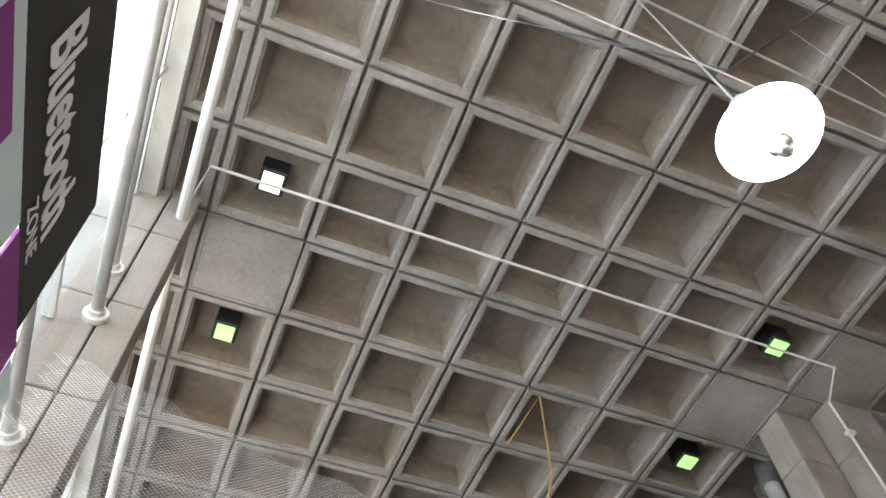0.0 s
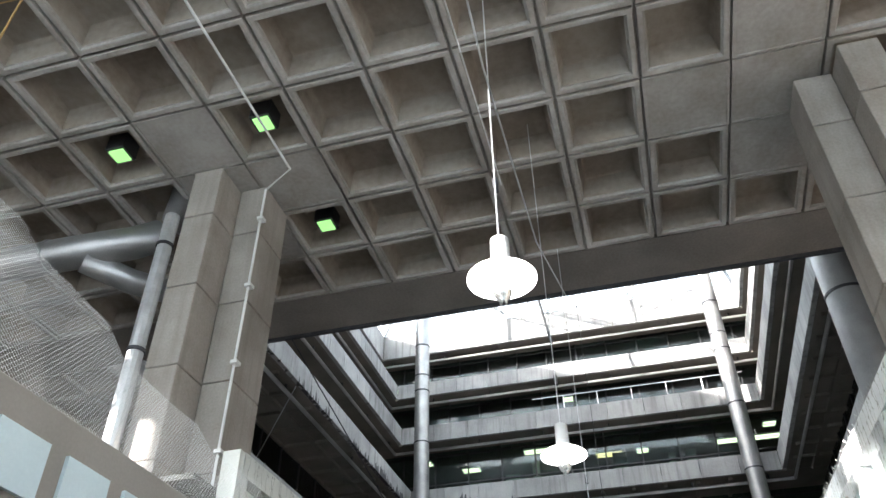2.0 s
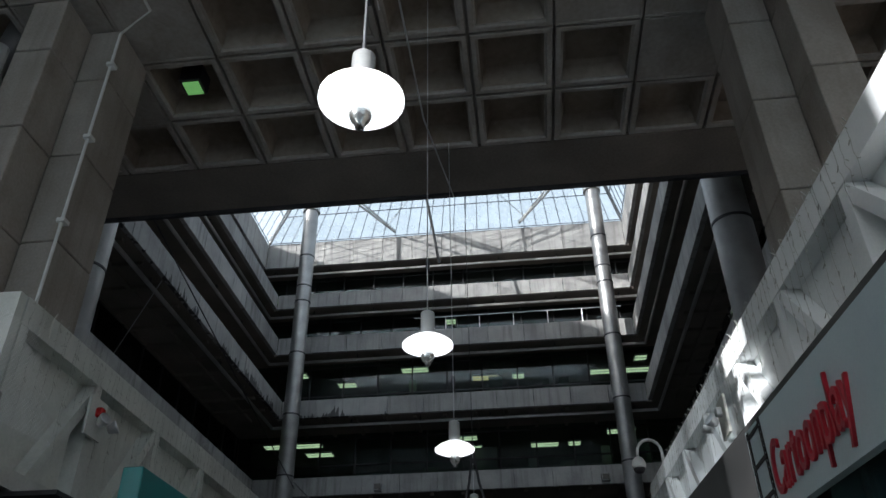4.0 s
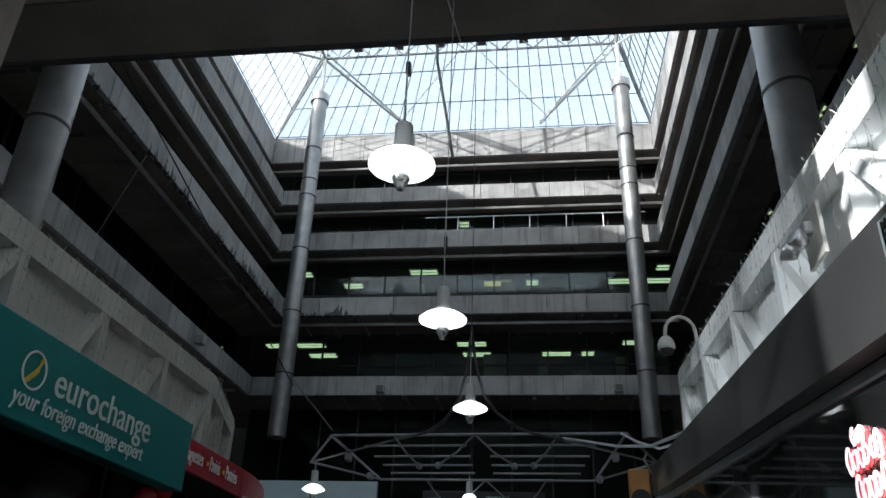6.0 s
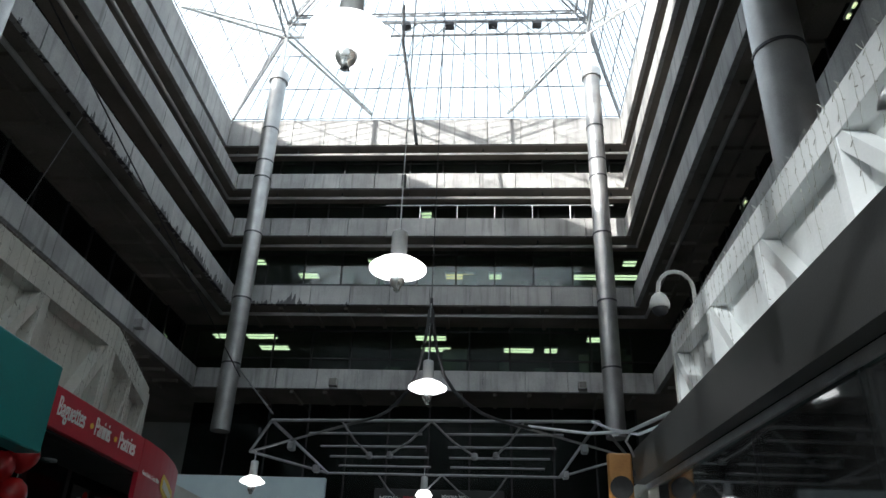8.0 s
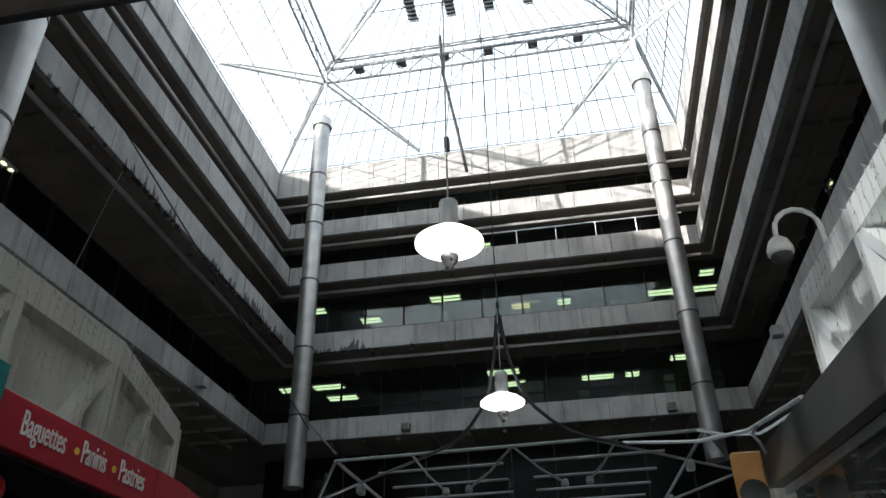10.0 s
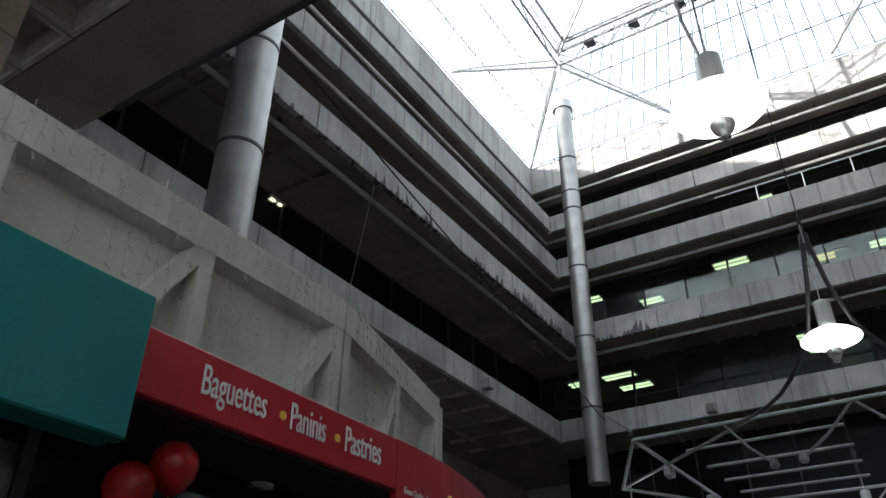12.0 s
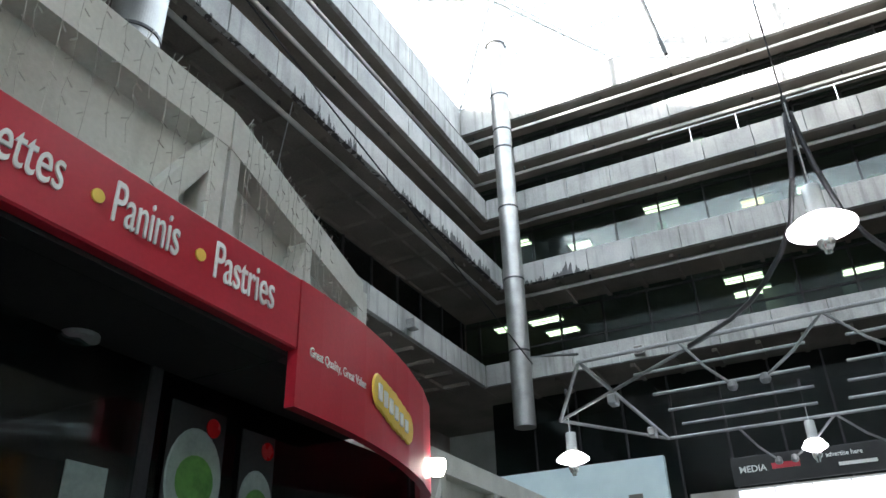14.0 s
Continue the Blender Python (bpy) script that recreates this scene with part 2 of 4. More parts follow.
# ---- mesh helpers ----
def mesh_of(bm, name, mat, smooth=False):
    me = bpy.data.meshes.new(name)
    bm.normal_update()
    bm.to_mesh(me)
    bm.free()
    for mm in (mat if isinstance(mat, (list, tuple)) else [mat]):
        me.materials.append(mm)
    if smooth:
        me.polygons.foreach_set("use_smooth", [True] * len(me.polygons))
    return me

def part(name, bm, material, parent, label="", smooth=False):
    ob = new(name, mesh_of(bm, name, material, smooth))
    ob.parent = parent
    if parent is not None:
        ob.matrix_parent_inverse = parent.matrix_basis.inverted()
    if label:
        tagged(ob, label)
    return ob

def thing(name, label, category, at=(0, 0, 0), group="", kind=""):
    e = new(name)
    e.location = at
    e.empty_display_size = 0.1
    return tagged(e, label, category, group, kind)

def struct(name, bm, material, label="", category="", smooth=False):
    return tagged(new(name, mesh_of(bm, name, material, smooth)), label, category, "", "structure")

def box(bm, x0, x1, y0, y1, z0, z1, bevel=0.0):
    r = bmesh.ops.create_cube(bm, size=1.0)
    vs = r["verts"]
    for v in vs:
        v.co = Vector((x0 + (v.co.x + .5) * (x1 - x0), y0 + (v.co.y + .5) * (y1 - y0), z0 + (v.co.z + .5) * (z1 - z0)))
    if bevel:
        es = list({e for v in vs for e in v.link_edges})
        bmesh.ops.bevel(bm, geom=es, offset=bevel, segments=1, affect='EDGES')
    return vs

def B(*a, **k):
    bm = bmesh.new()
    box(bm, *a, **k)
    return bm

def tube(bm, pts, r, n=8, caps=True):
    """A round bar along a line of points."""
    pts = [Vector(p) for p in pts]
    rings = []
    for i, p in enumerate(pts):
        d = (pts[min(i + 1, len(pts) - 1)] - pts[max(i - 1, 0)]).normalized()
        up = Vector((0, 0, 1)) if abs(d.z) < 0.9 else Vector((1, 0, 0))
        a = d.cross(up).normalized()
        b = d.cross(a)
        rings.append([bm.verts.new(p + (a * math.cos(2 * math.pi * k / n) + b * math.sin(2 * math.pi * k / n)) * r) for k in range(n)])
    for q, w in zip(rings, rings[1:]):
        for k in range(n):
            bm.faces.new((q[k], q[(k + 1) % n], w[(k + 1) % n], w[k]))
    if caps:
        bm.faces.new(rings[0][::-1])
        bm.faces.new(rings[-1])
    return bm

def T(pts, r, n=8):
    return tube(bmesh.new(), pts, r, n)

def lathe(bm, prof, n=24, at=(0, 0, 0)):
    """Turned round shape from (radius, height) pairs."""
    c = Vector(at)
    rings = []
    for r, z in prof:
        if r < 1e-5:
            rings.append([bm.verts.new(c + Vector((0, 0, z)))])
        else:
            rings.append([bm.verts.new(c + Vector((r * math.cos(2 * math.pi * k / n), r * math.sin(2 * math.pi * k / n), z))) for k in range(n)])
    for a, b in zip(rings, rings[1:]):
        for k in range(n):
            k2 = (k + 1) % n
            if len(a) == 1 and len(b) == 1:
                continue
            if len(a) == 1:
                bm.faces.new((a[0], b[k2], b[k]))
            elif len(b) == 1:
                bm.faces.new((a[k], a[k2], b[0]))
            else:
                bm.faces.new((a[k], a[k2], b[k2], b[k]))
    bmesh.ops.recalc_face_normals(bm, faces=bm.faces)
    return bm

def ribbon(bm, pts, z0, z1, thick):
    """An upright board that follows plan points (x, y)."""
    P2 = [Vector((p[0], p[1])) for p in pts]
    cols = []
    for i, p in enumerate(P2):
        d = (P2[min(i + 1, len(P2) - 1)] - P2[max(i - 1, 0)]).normalized()
        nrm = Vector((-d.y, d.x)) * thick
        za = z0(i) if callable(z0) else z0
        zb = z1(i) if callable(z1) else z1
        cols.append([bm.verts.new((p.x, p.y, za)), bm.verts.new((p.x, p.y, zb)), bm.verts.new((p.x + nrm.x, p.y + nrm.y, zb)), bm.verts.new((p.x + nrm.x, p.y + nrm.y, za))])
    for a, b in zip(cols, cols[1:]):
        for k in range(4):
            bm.faces.new((a[k], a[(k + 1) % 4], b[(k + 1) % 4], b[k]))
    bm.faces.new(cols[0]); bm.faces.new(cols[-1][::-1])
    bmesh.ops.recalc_face_normals(bm, faces=bm.faces)
    return bm

def words(name, body, size, m, material, parent, depth=0.008, align='LEFT', squeeze=1.0, shear=0.0, label="", bold=0.0):
    """Raised lettering, turned into a mesh, in Blender's own font; m places its baseline start."""
    cu = bpy.data.curves.new(name, 'FONT')
    cu.body, cu.size, cu.extrude, cu.align_x, cu.shear, cu.offset = body, size, depth, align, shear, bold
    tmp = new(name, cu)
    dg = bpy.context.evaluated_depsgraph_get()
    me = bpy.data.meshes.new_from_object(tmp.evaluated_get(dg))
    bpy.data.objects.remove(tmp)
    me.transform(Matrix.Diagonal((squeeze, 1, 1, 1)))
    me.transform(m)
    me.materials.clear(); me.materials.append(material)
    ob = new(name, me)
    ob.parent = parent
    if parent is not None:
        ob.matrix_parent_inverse = parent.matrix_basis.inverted()
    if label:
        tagged(ob, label)
    return ob

# a board facing -y (reads along +x), and one facing +y (reads along -x), one facing -x (reads along -y), one facing +x (reads along +y)
def face_south(x, y, z): return Matrix.Translation((x, y, z)) @ Matrix.Rotation(radians(90), 4, 'X')
def face_north(x, y, z): return Matrix.Translation((x, y, z)) @ Matrix.Rotation(radians(180), 4, 'Z') @ Matrix.Rotation(radians(90), 4, 'X')
def face_west(x, y, z): return Matrix.Translation((x, y, z)) @ Matrix.Rotation(radians(-90), 4, 'Z') @ Matrix.Rotation(radians(90), 4, 'X')
def face_east(x, y, z): return Matrix.Translation((x, y, z)) @ Matrix.Rotation(radians(90), 4, 'Z') @ Matrix.Rotation(radians(90), 4, 'X')


# ---- structure: floor, waffle slab, piers ----
CZ, PITCH_X, PITCH_Y, X0, Y0 = 10.2, 1.255, 1.25, 0.5, 2.93
EDGE_X = 13.05
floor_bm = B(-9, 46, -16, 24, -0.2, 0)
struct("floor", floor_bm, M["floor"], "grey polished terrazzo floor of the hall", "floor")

def cell(bm, cx, cy, hx, hy, solid):
    """One precast coffer: recessed joint, rim, lip, sloping sides and flat top."""
    prof = [(0.0, 0.09), (0.018, 0.09), (0.024, 0.008), (0.034, 0.0), (0.1, 0.0), (0.112, 0.012), (0.118, 0.04), (0.138, 0.046), (0.17, 0.3), (0.205, 0.4), (0.225, 0.41)]
    if solid:
        prof = [(0.0, 0.07), (0.012, 0.07), (0.014, 0.0), (0.05, 0.0), (0.055, 0.012)]
    rings = []
    for ins, dz in prof:
        if min(hx, hy) - ins < 0.02:
            break
        a, b = hx - ins, hy - ins
        rings.append([bm.verts.new((cx + sx * a, cy + sy * b, CZ + dz)) for sx, sy in ((-1, -1), (-1, 1), (1, 1), (1, -1))])
    for q, w in zip(rings, rings[1:]):
        for k in range(4):
            bm.faces.new((q[k], q[(k + 1) % 4], w[(k + 1) % 4], w[k]))
    bm.faces.new(rings[-1])
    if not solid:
        # Sides and top take the recess colour, which holds some shade.
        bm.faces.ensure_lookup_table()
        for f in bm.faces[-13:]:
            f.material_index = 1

SOLID = {(-1, 2), (5, 2), (6, 1), (6, 2), (6, -5), (6, -4), (5, -5), (7, -5), (7, 2)}
bm = bmesh.new()
for i in range(-2, 9):
    for j in range(-9, 9):
        xa, xb = X0 + PITCH_X * i, X0 + PITCH_X * (i + 1)
        if i == -2:
            xa = -1.35
        cell(bm, (xa + xb) / 2, Y0 + PITCH_Y * (j + .5), (xb - xa) / 2, PITCH_Y / 2, (i, j) in SOLID)
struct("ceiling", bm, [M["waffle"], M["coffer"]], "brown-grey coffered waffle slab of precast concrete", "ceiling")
bm = bmesh.new()
box(bm, X0 + PITCH_X * 9, EDGE_X, Y0 - 9 * PITCH_Y, Y0 + 9 * PITCH_Y, CZ + 0.004, CZ + 0.7)
# Strip darker than the coffer rims: shade below the slab is in the colour.
struct("slab_edge_beam", bm, M["soffit"], "plain concrete edge strip of the waffle slab", "beam")
bm = bmesh.new()
box(bm, EDGE_X - 0.05, EDGE_X + 0.03, Y0 - 9 * PITCH_Y, 9.9, CZ - 0.06, CZ + 0.02)
struct("trim_slab_edge", bm, M["darksteel"], "dark steel drip edge along the slab", "trim")
struct("ceiling_upper", B(-1.72, EDGE_X, -9.4, 15.4, CZ + 0.72, CZ + 0.95), M["soffit"], "concrete deck over the coffers", "ceiling")

def pier(name, blocks, label):
    """A twin concrete pier made of stacked cast lifts with open joints."""
    e = thing(name, label, "pillar", (blocks[0][0], blocks[0][2], 0), "concrete piers", "structure")
    for (x0, x1, y0, y1) in blocks:
        z, first = 0.0, True
        while z < CZ - 0.05:
            h = min(1.32, CZ - z)
            part("block", B(x0, x1, y0, y1, z, z + h - 0.018, bevel=0.012), M["pier"], e)
            z += h
        part("core", B(x0 + 0.03, x1 - 0.03, y0 + 0.03, y1 - 0.03, 0, CZ - 0.02), M["pier"], e)
    return e

pier("pier", [(8.0, 9.9, 5.78, 6.28), (8.6, 9.4, 5.3, 5.76)], "twin brown-grey concrete pier with cast joints")
pier("pier", [(8.15, 9.9, -3.98, -3.46), (8.64, 9.4, -3.44, -2.93)], "twin brown-grey concrete pier behind the white stall")
pier("pier", [(-3.0, -1.22, 5.3, 5.72), (-1.2, -0.87, 5.3, 5.7)], "grey concrete pier beside the glazed wall")

# ---- galleries round the atrium ----
# level: z bottom, z top, left y, far x, right y
LEVELS = [(10.15, 10.9, 11.2, 32.3, -5.6), (13.13, 13.9, 10.02, 31.45, -5.0), (16.3, 17.1, 10.65, 31.9, -5.0), (19.4, 20.15, 11.4, 33.3, -5.35), (22.45, 23.9, 12.65, 34.4, -5.65)]
DEEP = 8.0

def parapet(side, level, z0, z1, a0, a1, face, width=1.5):
    """A run of precast parapet panels along one side; each panel is a piece with open joints."""
    nm = "parapet_%s_%d" % (side, level)
    root = tagged(new(nm), "weathered grey precast concrete parapet of a gallery", "parapet", "", "structure")
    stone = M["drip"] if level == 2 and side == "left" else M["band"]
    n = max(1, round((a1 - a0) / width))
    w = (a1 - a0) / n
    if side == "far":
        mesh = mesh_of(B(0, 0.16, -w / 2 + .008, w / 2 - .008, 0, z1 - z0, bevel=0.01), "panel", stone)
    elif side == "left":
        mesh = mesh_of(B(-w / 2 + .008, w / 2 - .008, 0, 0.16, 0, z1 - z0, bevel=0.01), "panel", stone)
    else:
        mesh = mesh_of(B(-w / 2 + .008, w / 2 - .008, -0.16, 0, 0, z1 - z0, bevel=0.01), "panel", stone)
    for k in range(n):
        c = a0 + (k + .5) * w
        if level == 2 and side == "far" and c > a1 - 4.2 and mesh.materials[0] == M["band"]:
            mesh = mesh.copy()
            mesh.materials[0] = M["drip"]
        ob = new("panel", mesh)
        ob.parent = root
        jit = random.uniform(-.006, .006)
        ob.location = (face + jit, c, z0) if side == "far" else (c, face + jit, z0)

for lv, (z0, z1, yl, xf, yr) in enumerate(LEVELS, 1):
    parapet("left", lv, z0, z1, EDGE_X, xf, yl)
    parapet("far", lv, z0, z1, yr, yl, xf)
    parapet("right", lv, z0, z1, EDGE_X, xf, yr)
    t = 0.3
    struct("slab_left_%d" % lv, B(EDGE_X, xf + DEEP, yl + 0.17, yl + DEEP, z0 + 0.01, z0 + t), M["soffit"], "dark concrete gallery floor slab", "floor slab")
    struct("slab_far_%d" % lv, B(xf + 0.17, xf + DEEP, yr - DEEP, yl + 0.165, z0 + 0.014, z0 + t - 0.01), M["soffit"], "dark concrete gallery floor slab", "floor slab")
    struct("slab_right_%d" % lv, B(EDGE_X, xf + 0.165, yr - DEEP, yr - 0.17, z0 + 0.018, z0 + t - .02), M["soffit"], "dark concrete gallery floor slab", "floor slab")
    # downstand ribs under the slabs
    if lv <= 2:
        bm = bmesh.new()
        x = EDGE_X + 0.9
        while x < xf:
            box(bm, x, x + 0.14, yl + 0.3, yl + 3.2, z0 - 0.1, z0 + 0.008)
            box(bm, x, x + 0.14, yr - 3.2, yr - 0.3, z0 - 0.1, z0 + 0.008)
            x += 1.25
        for yy in (yl + 1.2, yl + 2.4, yr - 1.2, yr - 2.4):
            box(bm, EDGE_X, xf, yy, yy + 0.14, z0 - 0.096, z0 + 0.008)
        y = yr + 0.6
        while y < yl:
            box(bm, xf + 0.3, xf + 3.2, y, y + 0.14, z0 - 0.1, z0 + 0.008)
            y += 1.25
        struct("soffit_ribs_%d" % lv, bm, M["soffit"], "shallow concrete ribs under the gallery slab", "ribs")

# glazing, mullions, ceilings and tube lights of each storey
rnd = random.Random(7)
for lv in range(4):
    z0 = LEVELS[lv][0] + 0.32
    z1 = LEVELS[lv + 1][0]
    yl, xf, yr = (max(LEVELS[lv][2], LEVELS[lv + 1][2]) + 1.3, max(LEVELS[lv][3], LEVELS[lv + 1][3]) + 1.3, min(LEVELS[lv][4], LEVELS[lv + 1][4]) - 1.1)
    g = tagged(new("glazing_%d" % (lv + 1)), "black-framed office glazing set back behind the parapet", "window", "", "structure")
    step = 1.55
    # far
    y = yr
    while y < yl - 0.1:
        y2 = min(y + step, yl)
        p = part("pane", B(xf, xf + 0.012, y + .03, y2 - .03, z0, z1), M["office"], g)
        part("mullion", B(xf - 0.05, xf + 0.06, y - .03, y + .03, z0, z1), M["mullion"], g)
        y = y2
    part("rail", B(xf - 0.04, xf + 0.05, yr, yl, z0 + 1.25, z0 + 1.31), M["mullion"], g)
    part("rail", B(xf - 0.04, xf + 0.05, yr, yl, z1 - 0.25, z1 - 0.17), M["mullion"], g)
    x = EDGE_X
    while x < xf - 0.1:
        x2 = min(x + step, xf)
        part("pane", B(x + .03, x2 - .03, yl, yl + 0.012, z0, z1), M["office"], g)
        part("mullion", B(x - .03, x + .03, yl - 0.05, yl + 0.06, z0, z1), M["mullion"], g)
        part("pane", B(x + .03, x2 - .03, yr - 0.012, yr, z0, z1), M["office"], g)
        part("mullion", B(x - .03, x + .03, yr - 0.06, yr + 0.05, z0, z1), M["mullion"], g)
        x = x2
    part("rail", B(EDGE_X, xf, yl - .04, yl + .05, z0 + 1.25, z0 + 1.31), M["mullion"], g)
    part("rail", B(EDGE_X, xf, yr - .05, yr + .04, z0 + 1.25, z0 + 1.31), M["mullion"], g)
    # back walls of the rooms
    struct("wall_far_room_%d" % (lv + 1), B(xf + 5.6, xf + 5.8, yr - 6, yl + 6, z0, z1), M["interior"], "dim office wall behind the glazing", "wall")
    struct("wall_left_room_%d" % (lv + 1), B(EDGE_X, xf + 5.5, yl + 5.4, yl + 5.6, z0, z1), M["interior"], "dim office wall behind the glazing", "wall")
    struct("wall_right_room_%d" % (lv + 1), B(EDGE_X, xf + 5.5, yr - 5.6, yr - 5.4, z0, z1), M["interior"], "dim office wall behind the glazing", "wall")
    # pale partitions and blinds seen through the glass
    for q in range((9, 8, 4, 3)[lv]):
        y = rnd.uniform(yr + .5, yl - 1.2)
        pt = thing("partition", "dim greenish office partition behind the glass", "partition", (xf + 1.4, y, z0), "office partitions")
        part("board", B(xf + 1.4, xf + 1.45, y, y + rnd.uniform(.3, 1.1), z0, z1 - rnd.uniform(.3, 1.2)), M["partition"], pt)
    for q in range((5, 3, 0, 0)[lv]):
        x = rnd.uniform(EDGE_X + 5, xf - 1.5)
        pt = thing("partition", "dim greenish office partition behind the glass", "partition", (x, yl + 1.5, z0), "office partitions")
        part("board", B(x, x + rnd.uniform(.3, 1.0), yl + 1.5, yl + 1.55, z0, z1 - rnd.uniform(.3, 1.2)), M["partition"], pt)
    # tube lights
    if lv == 0:
        tr = thing("ceiling_light", "large lit square office ceiling light near the glass", "ceiling light", (17.0, 13.45, z1 - .1), "office ceiling lights")
        part("housing", B(16.6, 17.4, 12.95, 13.9, z1 - .1, z1 - .004), M["white"], tr)
        for c in (16.66, 16.93, 17.2):
            part("diffuser", B(c, c + .16, 13.0, 13.85, z1 - .125, z1 - .1), M["tube"], tr, "glowing diffuser")
    def room_light(x, y, along_y, mat, k=1.0):
        e = thing("ceiling_light", "lit fluorescent office ceiling light behind glass", "ceiling light", (x, y, z1 - 0.24), "office ceiling lights")
        k = rnd.choice((.45, .7, 1.0, 1.0))
        a, b = (0.26, 0.62 * k) if along_y else (0.62 * k, 0.26)
        part("housing", B(x - a, x + a, y - b, y + b, z1 - 0.24, z1 - 0.16), M["white"], e)
        part("hanger", B(x - .02, x + .02, y - .02, y + .02, z1 - .16, z1 + .05), M["white"], e)
        for c in (-.55, .55):
            u, v = (a * .28, b - .03) if along_y else (a - .03, b * .28)
            dx, dy = (a * c, 0) if along_y else (0, b * c)
            part("diffuser", B(x + dx - u, x + dx + u, y + dy - v, y + dy + v, z1 - 0.265, z1 - 0.24), mat, e, "glowing diffuser")
    for y in np.arange(yr + 0.8, yl - 0.5, 1.7):
        for d in (0.6, 1.9):
            if rnd.random() < (0.42, 0.42, 0.2, 0.16)[lv]:
                room_light(xf + d, float(y) + rnd.uniform(-.3, .3), True, M["warmtube"] if (lv == 1 and rnd.random() < .2) else M["tube"])
    for x in np.arange(EDGE_X + 1.2, xf - 0.5, 2.4):
        if rnd.random() < (0.85, 0.2, 0.0, 0.0)[lv]:
            room_light(float(x), yl + 0.55, True, M["tube"])
        if rnd.random() < (0.6, 0.3, 0.0, 0.0)[lv]:
            room_light(float(x), yr - 0.6, True, M["tube"])

# service pipes and rails along the galleries
for lv, (z0, z1, yl, xf, yr) in enumerate(LEVELS, 1):
    if lv == 1:
        continue
    e = thing("service_pipe", "dull steel service pipe under the gallery edge", "pipe", (xf, yl, z0), "gallery pipes")
    part("pipe", T([(EDGE_X, yl + .45, z0 - .22), (xf + .45, yl + .45, z0 - .22), (xf + .45, yr - .45, z0 - .22), (EDGE_X, yr - .45, z0 - .22)], 0.07), M["duct"], e)
    for y in np.arange(yr + .5, yl, 2.9):
        part("hanger", B(xf + .42, xf + .48, float(y) - .03, float(y) + .03, z0 - .2, z0 + .02), M["darksteel"], e)
    for x in np.arange(EDGE_X + 1, xf, 2.9):
        part("hanger", B(float(x) - .03, float(x) + .03, yl + .42, yl + .48, z0 - .2, z0 + .02), M["darksteel"], e)

# guard rail in front of the third storey
rail = thing("guard_rail", "thin steel guard rail on the far gallery", "railing", (32.1, 2, 17.1))
part("top_rail", T([(32.0, 4.5, 17.75), (32.0, -4.6, 17.75)], 0.025), M["galv"], rail)
for y in np.arange(-4.4, 4.6, 1.5):
    part("post", T([(32.0, float(y), 17.08), (32.0, float(y), 17.75)], 0.02), M["galv"], rail)

# ground storey under the galleries, closing walls
struct("wall_far", B(37.5, 37.7, -14, 22, 0, 10.2), M["interior"], "dark wall under the far gallery", "wall")
struct("wall_left", B(-1.35, 38, 15.2, 15.4, 0, CZ + .715), M["pier"], "shaded concrete wall behind the stalls", "wall")
struct("wall_right", B(-1.35, 38, -9.4, -9.2, 0, CZ + .715), M["pier"], "shaded concrete wall behind the stalls", "wall")
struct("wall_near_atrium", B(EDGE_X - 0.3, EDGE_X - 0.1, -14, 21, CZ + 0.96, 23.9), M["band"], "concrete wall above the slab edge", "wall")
for nm, y0, y1 in (("left", 20.6, 20.8), ("right", -13.8, -13.6)):
    struct("wall_top_" + nm, B(EDGE_X, 42, y0, y1, 10, 23.9), M["interior"], "outer wall behind the galleries", "wall")
struct("wall_top_far", B(42.4, 42.6, -14, 21, 10, 23.9), M["interior"], "outer wall behind the galleries", "wall")
struct("roof_deck_left", B(EDGE_X - 0.3, 42.6, LEVELS[4][2] + .18, 20.8, 23.5, 23.88), M["soffit"], "flat concrete roof deck", "roof")
struct("roof_deck_right", B(EDGE_X - 0.3, 42.6, -14, LEVELS[4][4] - .18, 23.5, 23.88), M["soffit"], "flat concrete roof deck", "roof")
struct("roof_deck_far", B(LEVELS[4][3] + .18, 42.6, LEVELS[4][4] - .17, LEVELS[4][2] + .17, 23.504, 23.884), M["soffit"], "flat concrete roof deck", "roof")
# dark shopfront storey at the far end
g = tagged(new("glazing_ground"), "dark shopfront glazing under the far gallery", "window", "", "structure")
for y in np.arange(-5.2, 11.2, 1.55):
    part("pane", B(34.2, 34.212, float(y) + .03, float(y) + 1.52, 6.2, 10.1), M["shopglass"], g)
    part("mullion", B(34.15, 34.26, float(y) - .03, float(y) + .03, 0, 10.1), M["mullion"], g)
part("transom", B(34.1, 34.3, -5.4, 11.4, 6.0, 6.2), M["mullion"], g)

# ---- duct columns ----
def duct_column(x, y, label, r=0.33):
    e = thing("duct_column", label, "duct", (x, y, 8.1), "round duct columns", "structure")
    zs = [8.1, 10.47, 12.95, 15.67, 18.15, 18.93, 20.51, 23.3]
    for a, b in zip(zs, zs[1:]):
        bm = lathe(bmesh.new(), [(0, a), (r, a), (r, b - .01), (0, b - .01)], 64, (x, y, 0))
        part("duct_section", bm, M["ductcolumn"], e)
        part("joint_ring", lathe(bmesh.new(), [(r - .02, b - .05), (r + .018, b - .05), (r + .018, b + .01), (r - .02, b + .01)], 28, (x, y, 0)), M["darksteel"], e, "dark joint ring")
    part("cap", lathe(bmesh.new(), [(r, 23.0), (r + .07, 23.02), (r + .07, 23.4), (r * .6, 23.5), (0, 23.5)], 28, (x, y, 0)), M["duct"], e)
    return e

duct_column(30.62, 9.3, "tall round brushed steel duct with dark joint rings")
duct_column(30.62, -3.88, "tall round brushed steel duct catching sunlight")
duct_column(15.1, 9.3, "tall round brushed steel duct near the slab edge", 0.4)
duct_column(15.1, -4.5, "tall round brushed steel duct near the slab edge", 0.4)

